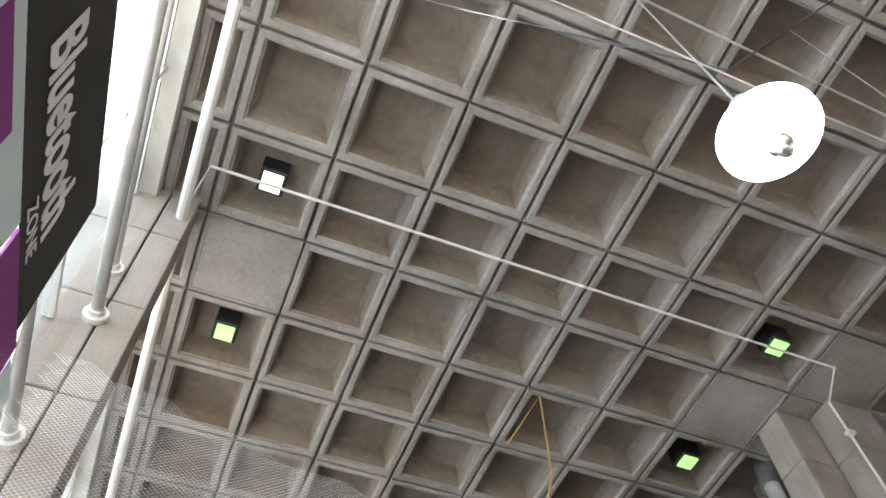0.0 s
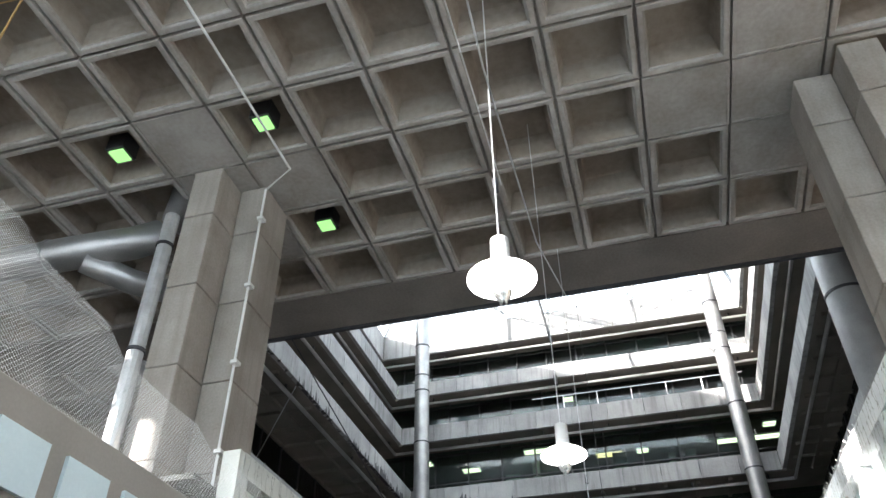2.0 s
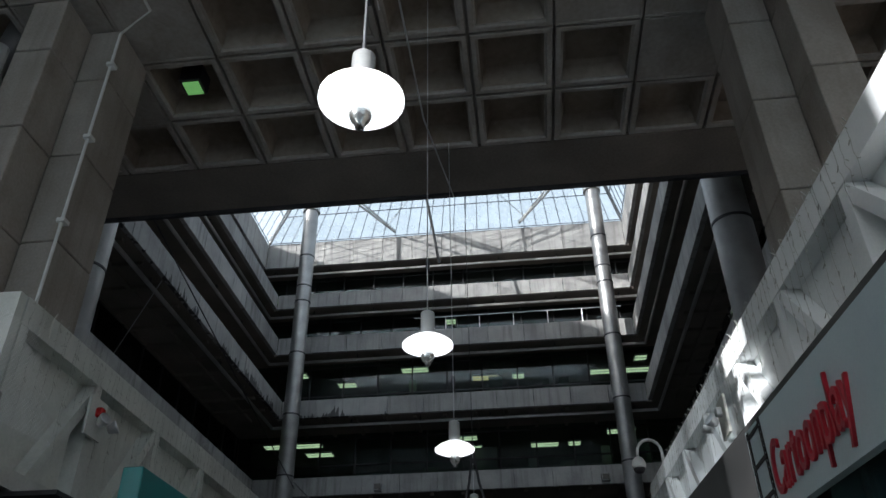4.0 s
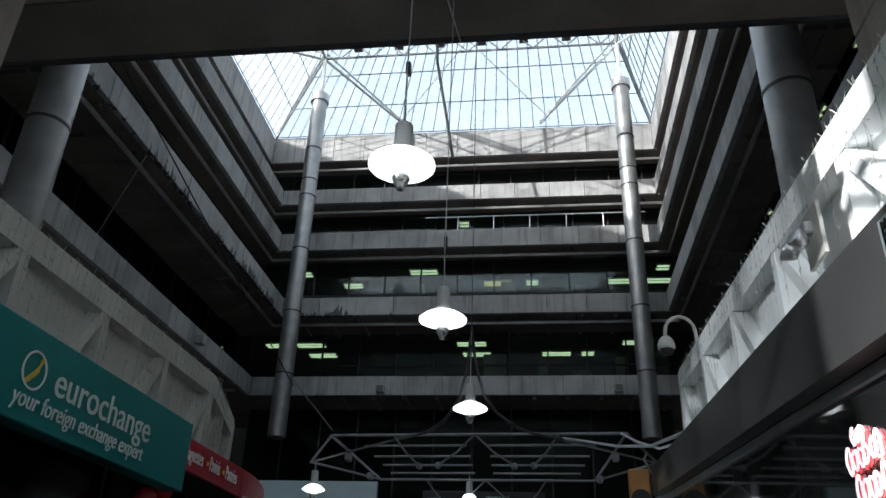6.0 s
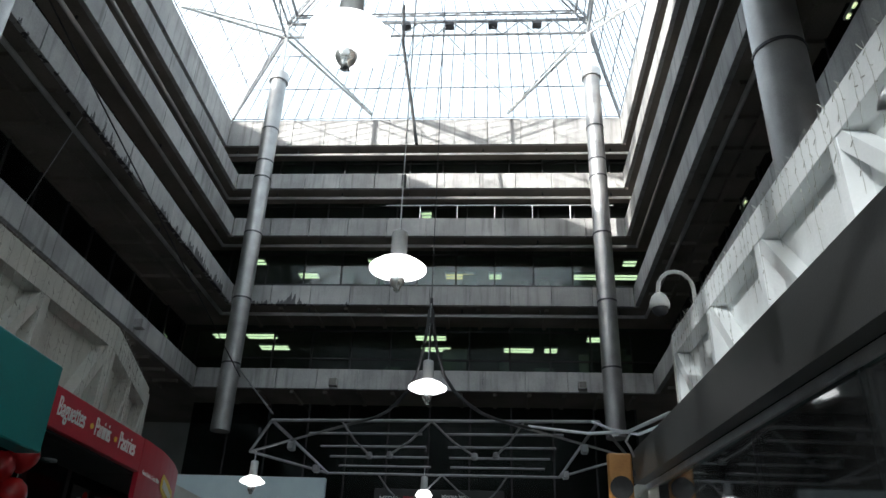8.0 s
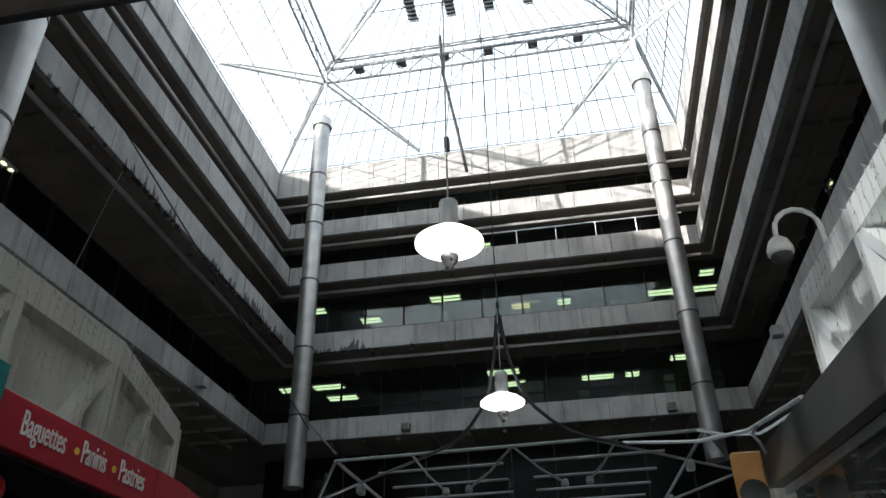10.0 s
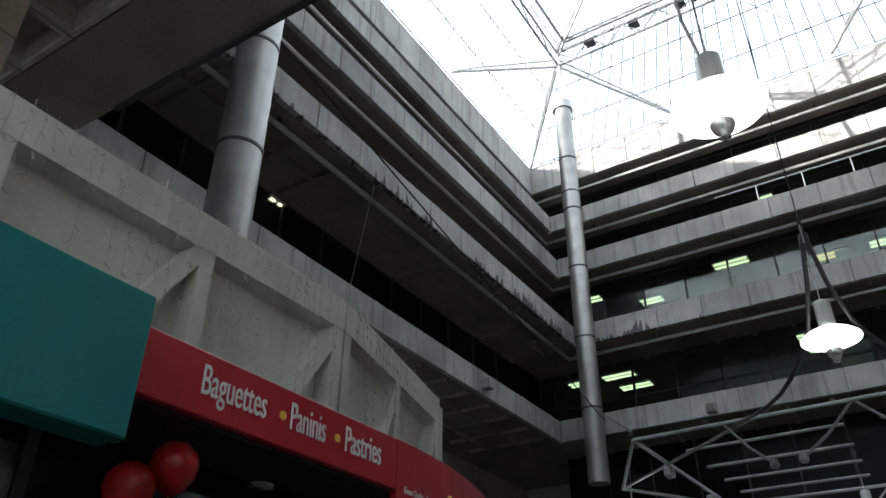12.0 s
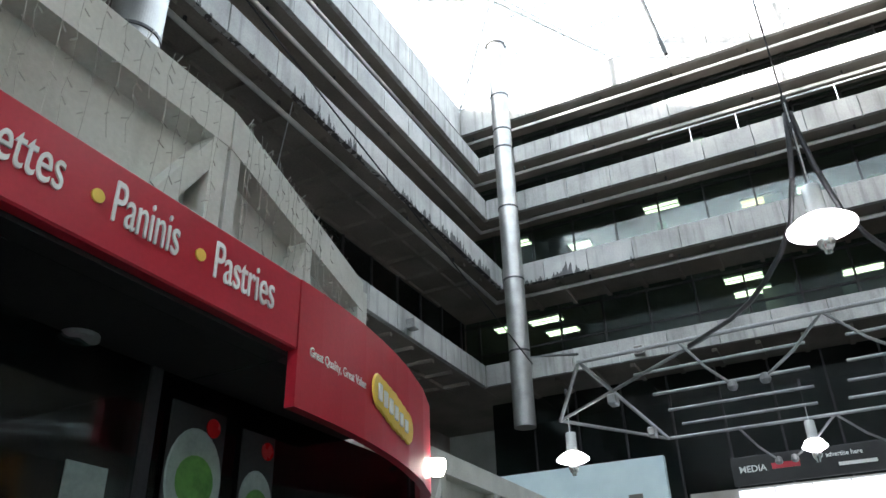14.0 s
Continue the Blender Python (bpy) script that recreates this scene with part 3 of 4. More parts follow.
# ---- glass roof ----
roof = tagged(new("glass_roof"), "hipped glass atrium roof on white tubular trusses", "roof", "", "structure")
RX0, RX1, RY0, RY1, RZ = EDGE_X - .2, LEVELS[4][3], LEVELS[4][4], LEVELS[4][2], 23.95
CX0, CX1, CY0, CY1, NZ = 15.1, 30.62, -3.88, 9.3, 25.5
UZ, TOPZ = 26.6, 29.4
CM = (CY0 + CY1) / 2
def lerp(a, b, f): return tuple(p + (q - p) * f for p, q in zip(a, b))
def slope(a0, a1, b0, b1, name, step=0.62):
    """A glazed slope between a low edge a and a high edge b: one sheet of panes with bars and purlins."""
    n = max(2, round((Vector(a1) - Vector(a0)).length / step))
    bm = bmesh.new()
    va = [bm.verts.new(lerp(a0, a1, k / n)) for k in range(n + 1)]
    vb = [bm.verts.new(lerp(b0, b1, k / n)) for k in range(n + 1)]
    for k in range(n):
        if (va[k].co - va[k + 1].co).length > 1e-6 and (vb[k].co - vb[k + 1].co).length > 1e-4:
            bm.faces.new((va[k], va[k + 1], vb[k + 1], vb[k]))
    part("pane", bm, M["roofglass"], roof, name)
    bars = bmesh.new()
    for k in range(n + 1):
        p, q = Vector(lerp(a0, a1, k / n)), Vector(lerp(b0, b1, k / n))
        if (q - p).length > 0.05:
            tube(bars, [p - Vector((0, 0, .04)), q - Vector((0, 0, .04))], 0.02, 4)
    for f in (0.02, 0.33, 0.66, 0.98):
        tube(bars, [Vector(lerp(a0, b0, f)) - Vector((0, 0, .09)), Vector(lerp(a1, b1, f)) - Vector((0, 0, .09))], 0.026, 5)
    tagged(part("glazing_bars", bars, M["bar"], roof), kind="stuff")
lo = [(RX0, RY0, RZ), (RX1, RY0, RZ), (RX1, RY1, RZ), (RX0, RY1, RZ)]
hi = [(CX0, CY0, UZ), (CX1, CY0, UZ), (CX1, CY1, UZ), (CX0, CY1, UZ)]
rg = [(CX0 + 5.5, CM, TOPZ), (CX1 - 5.5, CM, TOPZ)]
for k in range(4):
    slope(lo[k], lo[(k + 1) % 4], hi[k], hi[(k + 1) % 4], "glazed lower slope")
slope(hi[0], hi[1], rg[0], rg[1], "glazed upper slope")
slope(hi[2], hi[3], rg[1], rg[0], "glazed upper slope")
slope(hi[1], hi[2], rg[1], rg[1], "glazed upper hip")
slope(hi[3], hi[0], rg[0], rg[0], "glazed upper hip")

def truss(a, b, drop, name, bays, r=0.055):
    """Two chords with zigzag bracing."""
    a, b, d = Vector(a), Vector(b), Vector((0, 0, drop))
    bm = bmesh.new()
    tube(bm, [a, b], r, 6); tube(bm, [a - d, b - d], r, 6)
    for k in range(bays):
        p, q = a.lerp(b, k / bays), a.lerp(b, (k + 1) / bays)
        mid = p.lerp(q, .5) - d
        tube(bm, [p, mid], r * .55, 5); tube(bm, [mid, q], r * .55, 5)
    # Pale trusses in a duller grey; the backlit look is in the colour.
    part(name, bm, M["frametube"], roof)

nodes = [(CX0, CY0, NZ + .8), (CX1, CY0, NZ + .8), (CX1, CY1, NZ + .8), (CX0, CY1, NZ + .8)]
for k in range(4):
    truss(nodes[k], nodes[(k + 1) % 4], 0.75, "ring_truss", 9)
    o = Vector(((-.55, -.55), (.55, -.55), (.55, .55), (-.55, .55))[k]).to_3d()
    truss(Vector(nodes[k]) - o, Vector(nodes[(k + 1) % 4]) - Vector(((.55, -.55), (.55, .55), (-.55, .55), (-.55, -.55))[k]).to_3d(), 0.15, "ring_truss", 9, 0.04)
for k, (hx, hy, hz) in enumerate(nodes):
    c = Vector((hx, hy, 23.45)); nd = Vector((hx, hy, NZ))
    lowc = Vector(lo[k]) + Vector((0, 0, .25))
    part("column_head", T([c, nd, nd + Vector((0, 0, .8))], 0.09), M["white"], roof)
    truss(nd + Vector((0, 0, .5)), lowc, 0.35, "hip_truss", 4, 0.05)
    sx, sy = (1 if hx < 22 else -1), (1 if hy < CM else -1)
    ex, ey = RX0 + .1 if sx > 0 else RX1 - .1, RY0 + .1 if sy > 0 else RY1 - .1
    for dx, dy in ((3.4, 0), (0, 3.4)):
        tgt = Vector((ex if dy else hx + sx * dx, ey if dx else hy + sy * dy, RZ + .15))
        bm = T([nd, tgt], 0.06, 6)
        tube(bm, [nd + Vector((0, 0, .4)), tgt + Vector((0, 0, .1))], 0.045, 6)
        part("brace", bm, M["white"], roof)
    r0 = rg[0] if hx < 22 else rg[1]
    truss(Vector((hx, hy, NZ + .9)), Vector(r0) - Vector((0, 0, .3)), 0.4, "upper_hip_truss", 8, 0.05)
for f in (1 / 3, 2 / 3):
    x = CX0 + (CX1 - CX0) * f
    truss((x, CY0, UZ - .2), (x, CM, TOPZ - .4), 0.5, "rafter_truss", 7, 0.045)
    truss((x, CY1, UZ - .2), (x, CM, TOPZ - .4), 0.5, "rafter_truss", 7, 0.045)
# cross ties under the lower slopes
ties = bmesh.new()
for a, b in (((30.6, 2.7, 26.2), (34.2, 6.5, 24.2)), ((30.6, 2.7, 26.2), (34.2, -1.0, 24.2)), ((22.8, 9.3, 26.2), (19, 12.5, 24.2)), ((22.8, 9.3, 26.2), (26.8, 12.5, 24.2)), ((22.8, -3.8, 26.2), (19, -5.5, 24.2)), ((22.8, -3.8, 26.2), (26.8, -5.5, 24.2))):
    tube(ties, [a, b], 0.02, 5)
part("tie_rods", ties, M["white"], roof)
# louvre vents in the crown with dark brackets
for k in range(4):
    y = 0.2 + 1.65 * k
    e = part("vent_louvre", B(26.2, 29.6, y - .2, y + .2, 27.5, 27.54), M["mullion"], roof)
    bm = bmesh.new()
    for x in np.arange(26.3, 29.6, 0.22):
        box(bm, float(x), float(x) + .06, y - .24, y + .24, 27.44, 27.49)
    tagged(part("slats", bm, M["galv"], e), kind="stuff")
for k in range(6):
    part("bracket", B(30.45, 30.8, -1.9 + 1.9 * k, -1.5 + 1.9 * k, 26.0, 26.16), M["darksteel"], roof)

# ---- glazed entrance wall at the start ----
gw = tagged(new("window_1"), "tall white-framed glazed wall beside the concrete pier", "window", "", "structure")
# SILL and the unseen stretch towards -y are sized to light the ceiling.
SILL = 2.8
for (ya, yb, glass) in ((-7.4, 5.27, "sideglass"), (5.75, 7.3, "sideglass"), (7.3, 15.1, "dimglass")):
    n = round((yb - ya) / 1.6)
    for k in range(n):
        y0, y1 = ya + (yb - ya) * k / n, ya + (yb - ya) * (k + 1) / n
        part("pane", B(-1.62, -1.608, y0 + .04, y1 - .04, SILL + .05, 10.15), M[glass], gw).visible_shadow = glass == "dimglass"
        part("mullion", B(-1.68, -1.55, y0 - .035, y0 + .035, SILL, 10.2), M["white"], gw)
    for z in (SILL, 7.4, 9.85):
        part("transom", B(-1.67, -1.56, ya, yb, z, z + .08), M["white"], gw)
# Added unseen walls that limit how much light the glazing lets in.
struct("wall_entrance", B(-1.72, -1.55, -9.3, 15.2, 0, SILL - .003), M["pier"], "unseen concrete wall added below the glazing to limit light", "wall")
struct("wall_entrance_side", B(-1.72, -1.55, -9.3, -7.44, SILL, 10.2), M["pier"], "unseen concrete wall added beside the glazing to limit light", "wall")
struct("trim_window_head", B(-1.72, -1.36, -8.3, 15.2, 9.98, 10.6), M["frame"], "pale painted head of the glazed wall", "trim")

# ---- pendant lamps ----
def pendant(x, y, z, label, top, R=0.265):
    """Wide opal shade round a bright lamp with a silver bowl below and a cylindrical gear case above, on twin cables."""
    e = thing("pendant_lamp", label, "pendant lamp", (x, y, z), "hanging lamps")
    part("shade", lathe(bmesh.new(), [(0.07, .12), (.13, .1), (R * .78, .065), (R, .018), (R, 0), (R * .75, -.03), (.1, -.05), (.06, -.055), (0, -.055)], 32, (x, y, z)), M["lampglow"], e, "glowing white shade", True)
    part("gear_case", lathe(bmesh.new(), [(0, .4), (.06, .4), (.075, .385), (.078, .16), (.1, .125), (.07, .1), (0, .1)], 24, (x, y, z)), M["gearcase"], e, "polished steel gear case", True)
    part("bowl", lathe(bmesh.new(), [(.05, -.05), (.07, -.085), (.072, -.12), (.055, -.16), (.03, -.19), (.03, -.215), (0, -.22)], 20, (x, y, z)), M["bulb"], e, "silvered lower bowl", True)
    part("cable", T([(x - .03, y, z + .36), (x - .03, y, z + .62), (x, y, top)], 0.007, 5), M["galv"], e)
    part("cable", T([(x + .03, y, z + .36), (x + .03, y + .01, z + .95)], 0.006, 5), M["darksteel"], e)
    part("clamp", B(x - .02, x + .05, y - .02, y + .02, z + .93, z + 1.05, bevel=.005), M["darksteel"], e)
    return e

for x, z in ((2.2, 5.16), (5.0, 4.86), (8.83, 5.05), (11.67, 4.88), (15.45, 4.93)):
    pendant(x, 0.87 if x < 6 else 0.95 if x < 15 else 0.97, z, "white glowing pendant lamp hanging over the walkway on cables", CZ + .5 if x < 13 else 6.2)

# suspension wires that carry the lamps
wires = thing("catenary_wires", "thin steel wires strung along the lamp row", "wire", (2, 1, 8.5))
part("wire", T([(-1.3, .6, 8.9), (2.4, .9, 8.2), (5.5, 1.0, 8.0), (8.8, 1.0, 8.2), (13, 1.0, 10.1)], 0.012, 5), M["galv"], wires)
part("wire", T([(-1.3, 2.2, 9.6), (2.4, .85, 6.3), (6.4, -2.2, 9.9)], 0.008, 5), M["darksteel"], wires)
part("wire", T([(-1.3, 1.0, 7.3), (2.4, .83, 6.0), (5.5, .9, 6.3)], 0.006, 5), M["galv"], wires)

# ---- recessed coffer lights ----
def coffer_light(x, y, mat, label):
    e = thing("coffer_light", label, "ceiling light", (x, y, CZ + .4), "square coffer lights")
    part("housing", B(x - .17, x + .17, y - .17, y + .17, CZ + .1, CZ + .455, bevel=.01), M["mullion"], e, "black square housing")
    part("lens", B(x - .125, x + .125, y - .125, y + .125, CZ + .07, CZ + .105), mat, e)
    part("back_plate", B(x - .34, x + .34, y - .34, y + .34, CZ + .43, CZ + .458), M["black"], e)
for (x, y) in ((7.4, 4.8), (7.4, 7.3), (9.92, 4.8)):
    coffer_light(x, y, M["greenlight"], "square black coffer light glowing green")
coffer_light(-0.12, 4.8, M["paleglow"], "square black coffer light glowing pale white")
coffer_light(-0.12, 7.3, M["greenlight"], "square black coffer light glowing green")
for (x, y) in ((7.4, -2.7), (9.92, -2.7)):
    coffer_light(x, y, M["darksteel"], "square black coffer light, switched off")

# ---- conduit along the ceiling and down the pier ----
cd = thing("conduit", "white conduit pipe under the slab and down the pier", "conduit", (8.3, 4.7, 10))
part("pipe", T([(-1.0, 5.36, 10.05), (-.85, 4.74, 10.1), (8.25, 4.72, 10.1), (8.55, 5.28, 10.05), (8.55, 5.28, 4.2), (8.5, 5.28, 2.0)], 0.02, 8), M["white"], cd)
for z in (9.4, 8.1, 6.8, 5.5, 4.2):
    part("clip", B(8.5, 8.62, 5.22, 5.32, z, z + .05), M["white"], cd)

# ---- big spiral duct by the pier ----
sd = thing("ventilation_duct", "grey spiral ventilation duct bending up to the pier", "duct", (7, 8, 8.6))
part("duct", T([(8.75, 6.9, 10.72), (8.72, 6.95, 9.85), (8.6, 7.1, 9.55), (8.35, 7.4, 9.25), (8.15, 7.75, 9.08), (8.05, 8.2, 9.0), (7.95, 15.1, 9.0)], 0.27, 16), M["ductcolumn"], sd, smooth=True)
part("duct", T([(8.1, 8.0, 8.85), (8.7, 7.5, 8.75), (9.3, 7.0, 8.8), (9.6, 6.5, 8.85)], 0.2, 14), M["ductcolumn"], sd, smooth=True)
for f in (0.06, .2, .35, .5, .65, .8):
    p = Vector((8.05, 8.2, 9.0)).lerp(Vector((7.95, 15.1, 9.0)), f)
    d = Vector((0, .03, 0))
    part("seam", T([p - d, p + d], .29, 16), M["ductcolumn"], sd)
fx = thing("flexible_duct", "corrugated silver duct running down the pier", "duct", (7.95, 6.35, 6))
bm = bmesh.new()
prof = []
for k in range(150):
    prof.append((0.11 + (0.003 if k % 2 else 0), 2.5 + k * 0.045))
lathe(bm, prof, 12, (7.9, 6.4, 0))
part("hose", bm, M["galv"], fx)
for z in (3.2, 5.0, 6.8, 8.6):
    part("clamp", lathe(bmesh.new(), [(.1, z), (.128, z), (.128, z + .05), (.1, z + .05)], 16, (7.9, 6.4, 0)), M["darksteel"], fx, "dark hose clamp")

# ---- tan rope with hook under the slab ----
rp = thing("rope_sling", "tan rope sling hanging from the coffers", "rope", (4.45, 7.2, 10.1))
part("rope", T([(4.45, 7.83, 10.19), (4.45, 6.7, 10.1), (5.0, 7.6, 9.55), (5.05, 7.9, 9.35)], 0.018, 6), M["rope"], rp)
part("hook", T([(5.05, 7.9, 9.35), (5.05, 7.93, 9.28), (5.05, 7.9, 9.22), (5.05, 7.86, 9.26)], 0.014, 6), M["galv"], rp)

# ---- steel trusses on the glazed wall ----
def wall_truss(z, dz, label, x=-1.25):
    e = thing("wind_truss", label, "truss", (x, 2, z), "glazed wall trusses")
    for k, zz in enumerate((z, z + dz)):
        part("chord", T([(x - .1 * k, -8, zz), (x - .1 * k, 5.3, zz)], 0.06, 12), M["white"], e, smooth=True)
        part("flange", T([(x - .1 * k, 5.24, zz), (x - .1 * k, 5.3, zz)], 0.12, 16), M["white"], e)
        part("boss", T([(x - .1 * k, 5.18, zz), (x - .1 * k, 5.24, zz)], 0.08, 16), M["white"], e)
    for k in range(8):
        y = 4.7 - k * 1.6
        part("lacing", T([(x, y, z), (x - .1, y - .8, z + dz)], 0.018, 6), M["white"], e)
        part("lacing", T([(x - .1, y - .8, z + dz), (x, y - 1.6, z)], 0.018, 6), M["white"], e)
    return e
wall_truss(7.6, 0.75, "white tubular truss braced between pier and glazing")
wall_truss(5.3, 0.7, "white tubular truss braced between pier and glazing")
up = thing("steel_tube", "long white steel tube under the slab edge", "tube", (-1, 5, 9.6))
part("tube", T([(-.98, -8, 9.7), (-.98, 15, 9.7)], 0.07, 10), M["white"], up)
for y in (-5, -1, 9, 13):
    part("hanger", T([(-.98, y, 9.7), (-.98, y, 10.2)], 0.03, 8), M["white"], up)

# ---- hanging banner ----
bn = thing("banner", "dark banner with white lettering and purple stripes", "banner", (-.9, 1.2, 5))
part("cloth", B(-.91, -.9, -2.6, 2.6, 4.26, 5.2, bevel=.002), M["black"], bn)
part("lower_band", B(-.911, -.899, -2.6, 1.95, 3.55, 4.255), M["palewhite"], bn, "pale blue lower band")
part("lower_band_end", B(-.911, -.899, 1.99, 2.7, 3.7, 4.255), M["purple"], bn, "purple end patch")
part("lower_band_tail", B(-.911, -.899, 2.71, 3.0, 3.7, 4.2), M["palewhite"], bn, "pale end strip")
for k in range(4):
    part("stripe", B(-.897, -.894, -1.9 + k * .95, -1.4 + k * .95, 3.8, 4.15), M["purple"], bn, "purple mark")
words("lettering", "Bluetooth", 0.5, face_east(-.896, 1.26, 4.47), M["text"], bn, 0.002, squeeze=0.49, bold=0.012, label="white bold lettering")
words("lettering", "ZONE", 0.15, face_east(-.896, 1.93, 4.31), M["text"], bn, 0.002, squeeze=0.75, label="white small lettering")
for y in (-2.4, .2, 2.8):
    part("cord", T([(-.905, min(y, 2.5), 5.2), (-1.1, min(y, 2.5), 5.3 if y < 3 else 5.3)], 0.008, 5), M["darksteel"], bn)
bn.rotation_euler = (radians(8), 0, radians(-1.2))
bn.location.z -= 0.07

# ---- netting over the grey stall front ----
net = thing("bird_net", "fine white bird netting draped above the stall", "netting", (2, 3, 4))
bm = bmesh.new()
NX0, NX1, NZ0, NZ1 = -0.9, 5.7, 3.02, 6.6
def net_pt(x, z):
    return Vector((x, 2.75 + .36 * (z - 3.0) + .06 * math.sin(x * 1.7), z))
s = 0.03
k = NX0 - (NZ1 - NZ0)
while k < NX1 + (NZ1 - NZ0):
    for sgn in (1, -1):
        pts = []
        for f in range(25):
            z = NZ0 + (NZ1 - NZ0) * f / 24
            x = k + sgn * (z - NZ0)
            if NX0 <= x <= NX1 and z < max(3.6, 4.9 - .3 * x + .02 * x * x):
                pts.append(net_pt(x, z))
        if len(pts) >= 2:
            tube(bm, pts, 0.0009, 3, caps=False)
    k += s
tagged(part("mesh", bm, M["net"], net), kind="stuff")

# ---- grey stall with white lettering ----
gs = thing("stall", "warm grey stall front with pale raised letters", "market stall", (2.5, 2.5, 0))
part("fascia", B(.9, 4.85, 2.5, 2.6, 2.1, 3.0, bevel=.01), M["greysign"], gs)
part("side_panel", B(.9, 1.0, 2.61, 5.0, 0, 2.95), M["greysign"], gs)
part("side_panel", B(4.75, 4.85, 2.61, 5.0, 0, 2.95), M["greysign"], gs)
part("roof_panel", B(1.01, 4.74, 2.61, 5.0, 2.5, 2.55), M["slot"], gs)
part("counter", B(1.05, 4.7, 2.62, 3.1, 0, .95, bevel=.02), M["greysign"], gs)
words("lettering", "'S", 0.43, face_south(3.84, 2.492, 2.56), M["palewhite"], gs, 0.012, label="pale raised letters")
for k, x in enumerate((1.3, 1.72, 2.14, 2.56, 2.98, 3.4)):
    part("letter_bar", B(x, x + .3, 2.478, 2.498, 2.58, 2.83), M["palewhite"], gs, "pale raised letter shape")

# ---- stall frames ----
def panel_front(e, x0, x1, y, z0, z1, out, n, y1=None, zs=0.0, mats=("panel", "frame")):
    """Timber truss front along x. out is +1 when it faces -y, -1 when it faces +y."""
    def P(x): return y + ((y1 - y) * (x - x0) / (x1 - x0) if y1 is not None else 0)
    def Z(x): return z1 + zs * (x - x0)
    def Zb(x): return z0 + zs * (x - x0)
    bm = bmesh.new()
    ribbon(bm, [(x0, P(x0) + out * .13), (x1, P(x1) + out * .13)] if out > 0 else [(x1, P(x1) + out * .13), (x0, P(x0) + out * .13)], (lambda i: Zb((x0, x1)[i] if out > 0 else (x1, x0)[i])), (lambda i: Z((x0, x1)[i] if out > 0 else (x1, x0)[i]) - .02), .03)
    part("sheet", bm, M[mats[0]], e)
    def bar(a, b, w, d=.07, name="bar", front=0.0):
        (xa, za), (xb, zb) = a, b
        v = Vector((xb - xa, 0, zb - za)); nrm = Vector((-v.z, 0, v.x)).normalized() * w / 2
        bm = bmesh.new()
        vs = []
        for dy in (out * front, out * d):
            for (xx, zz) in ((xa + nrm.x, za + nrm.z), (xb + nrm.x, zb + nrm.z), (xb - nrm.x, zb - nrm.z), (xa - nrm.x, za - nrm.z)):
                vs.append(bm.verts.new((xx, P(xx) + dy, zz)))
        for f in ((0, 1, 2, 3), (7, 6, 5, 4), (0, 4, 5, 1), (1, 5, 6, 2), (2, 6, 7, 3), (3, 7, 4, 0)):
            bm.faces.new([vs[i] for i in f])
        bmesh.ops.recalc_face_normals(bm, faces=bm.faces)
        part(name, bm, M[mats[1]], e)
    bar((x0, Z(x0) - .1), (x1, Z(x1) - .1), .2, .14, "top_rail")
    bar((x0, Zb(x0) + .06), (x1, Zb(x1) + .06), .12, .136, "bottom_rail", .0025)
    w = (x1 - x0) / n
    for k in range(n + 1):
        x = min(max(x0 + k * w, x0 + .05), x1 - .05)
        bar((x, Zb(x) + .05), (x, Z(x) - .12), .085, .128, "post", .005)
        if k < n:
            bar((x + w * .97, Z(x + w) - .2), (x + w * .42, Zb(x + w * .42) + .08), .085, .125, "diagonal", .01)
    return Z

def icicle_wires(e, x0, x1, y0, zf, n, r, length, run=0.0):
    """Short hanging strings of fairy lights with clips along the top rail; run is the front's turn away in plan."""
    bm = bmesh.new()
    for k in range(n):
        x = x0 + (x1 - x0) * (k + r.random() * .8) / n
        z, y = zf(x), y0 + run * (x - x0)
        L_ = r.uniform(.25, 1) * length
        pts = [(x + r.uniform(-.012, .012), y + r.uniform(-.004, .004), z + .02 - L_ * q / 7) for q in range(8)]
        tube(bm, pts, 0.0012, 3)
        for q in range(int(L_ / .1)):
            dz, dx = q * .1 + r.uniform(0, .05), r.choice((-1, 1)) * r.uniform(.012, .034)
            tube(bm, [(x, y, z - dz), (x + dx, y, z - dz - r.uniform(.012, .03))], .003, 3)
    for k in range(int((x1 - x0) / .22)):
        x = x0 + .22 * k + r.uniform(0, .1)
        y = y0 + run * (x - x0)
        tube(bm, [(x, y + .03 * (1 if y > 0 else -1), zf(x)), (x + r.uniform(-.02, .02), y, zf(x) + r.uniform(.02, .05))], .003, 3)
    tagged(part("fairy_light_string", bm, M["fairy"], e, "strings of small unlit fairy lights"), kind="stuff")

rr = random.Random(3)
# left stall: money exchange and baker
ls = thing("stall", "off-white panelled truss stall with teal and red signs", "market stall", (9, 3.3, 0))
zf = panel_front(ls, 5.86, 11.33, 3.3, 2.95, 4.15, 1, 5)
zf2 = panel_front(ls, 11.34, 13.1, 3.3, 2.95, 4.15, 1, 2, 3.75)
icicle_wires(ls, 5.9, 11.3, 3.285, zf, 70, rr, .95)
icicle_wires(ls, 11.4, 13.0, 3.29, zf2, 24, rr, .9, (3.74 - 3.29) / 1.6)
part("end_panel", B(13.1, 13.16, 3.76, 8.0, 2.7, 4.1), M["panel"], ls)
part("end_post", B(5.76, 5.84, 3.3, 3.46, 0, 4.14), M["frame"], ls, "pale corner post")
part("roof_panel", B(5.9, 13.0, 3.8, 8.0, 4.0, 4.05), M["slot"], ls)
part("soffit", B(6.2, 11.29, 2.96, 4.7, 2.9, 2.93), M["black"], ls, "black soffit")
part("soffit", B(11.3, 13.05, 3.7, 4.7, 2.9, 2.93), M["black"], ls, "black soffit")
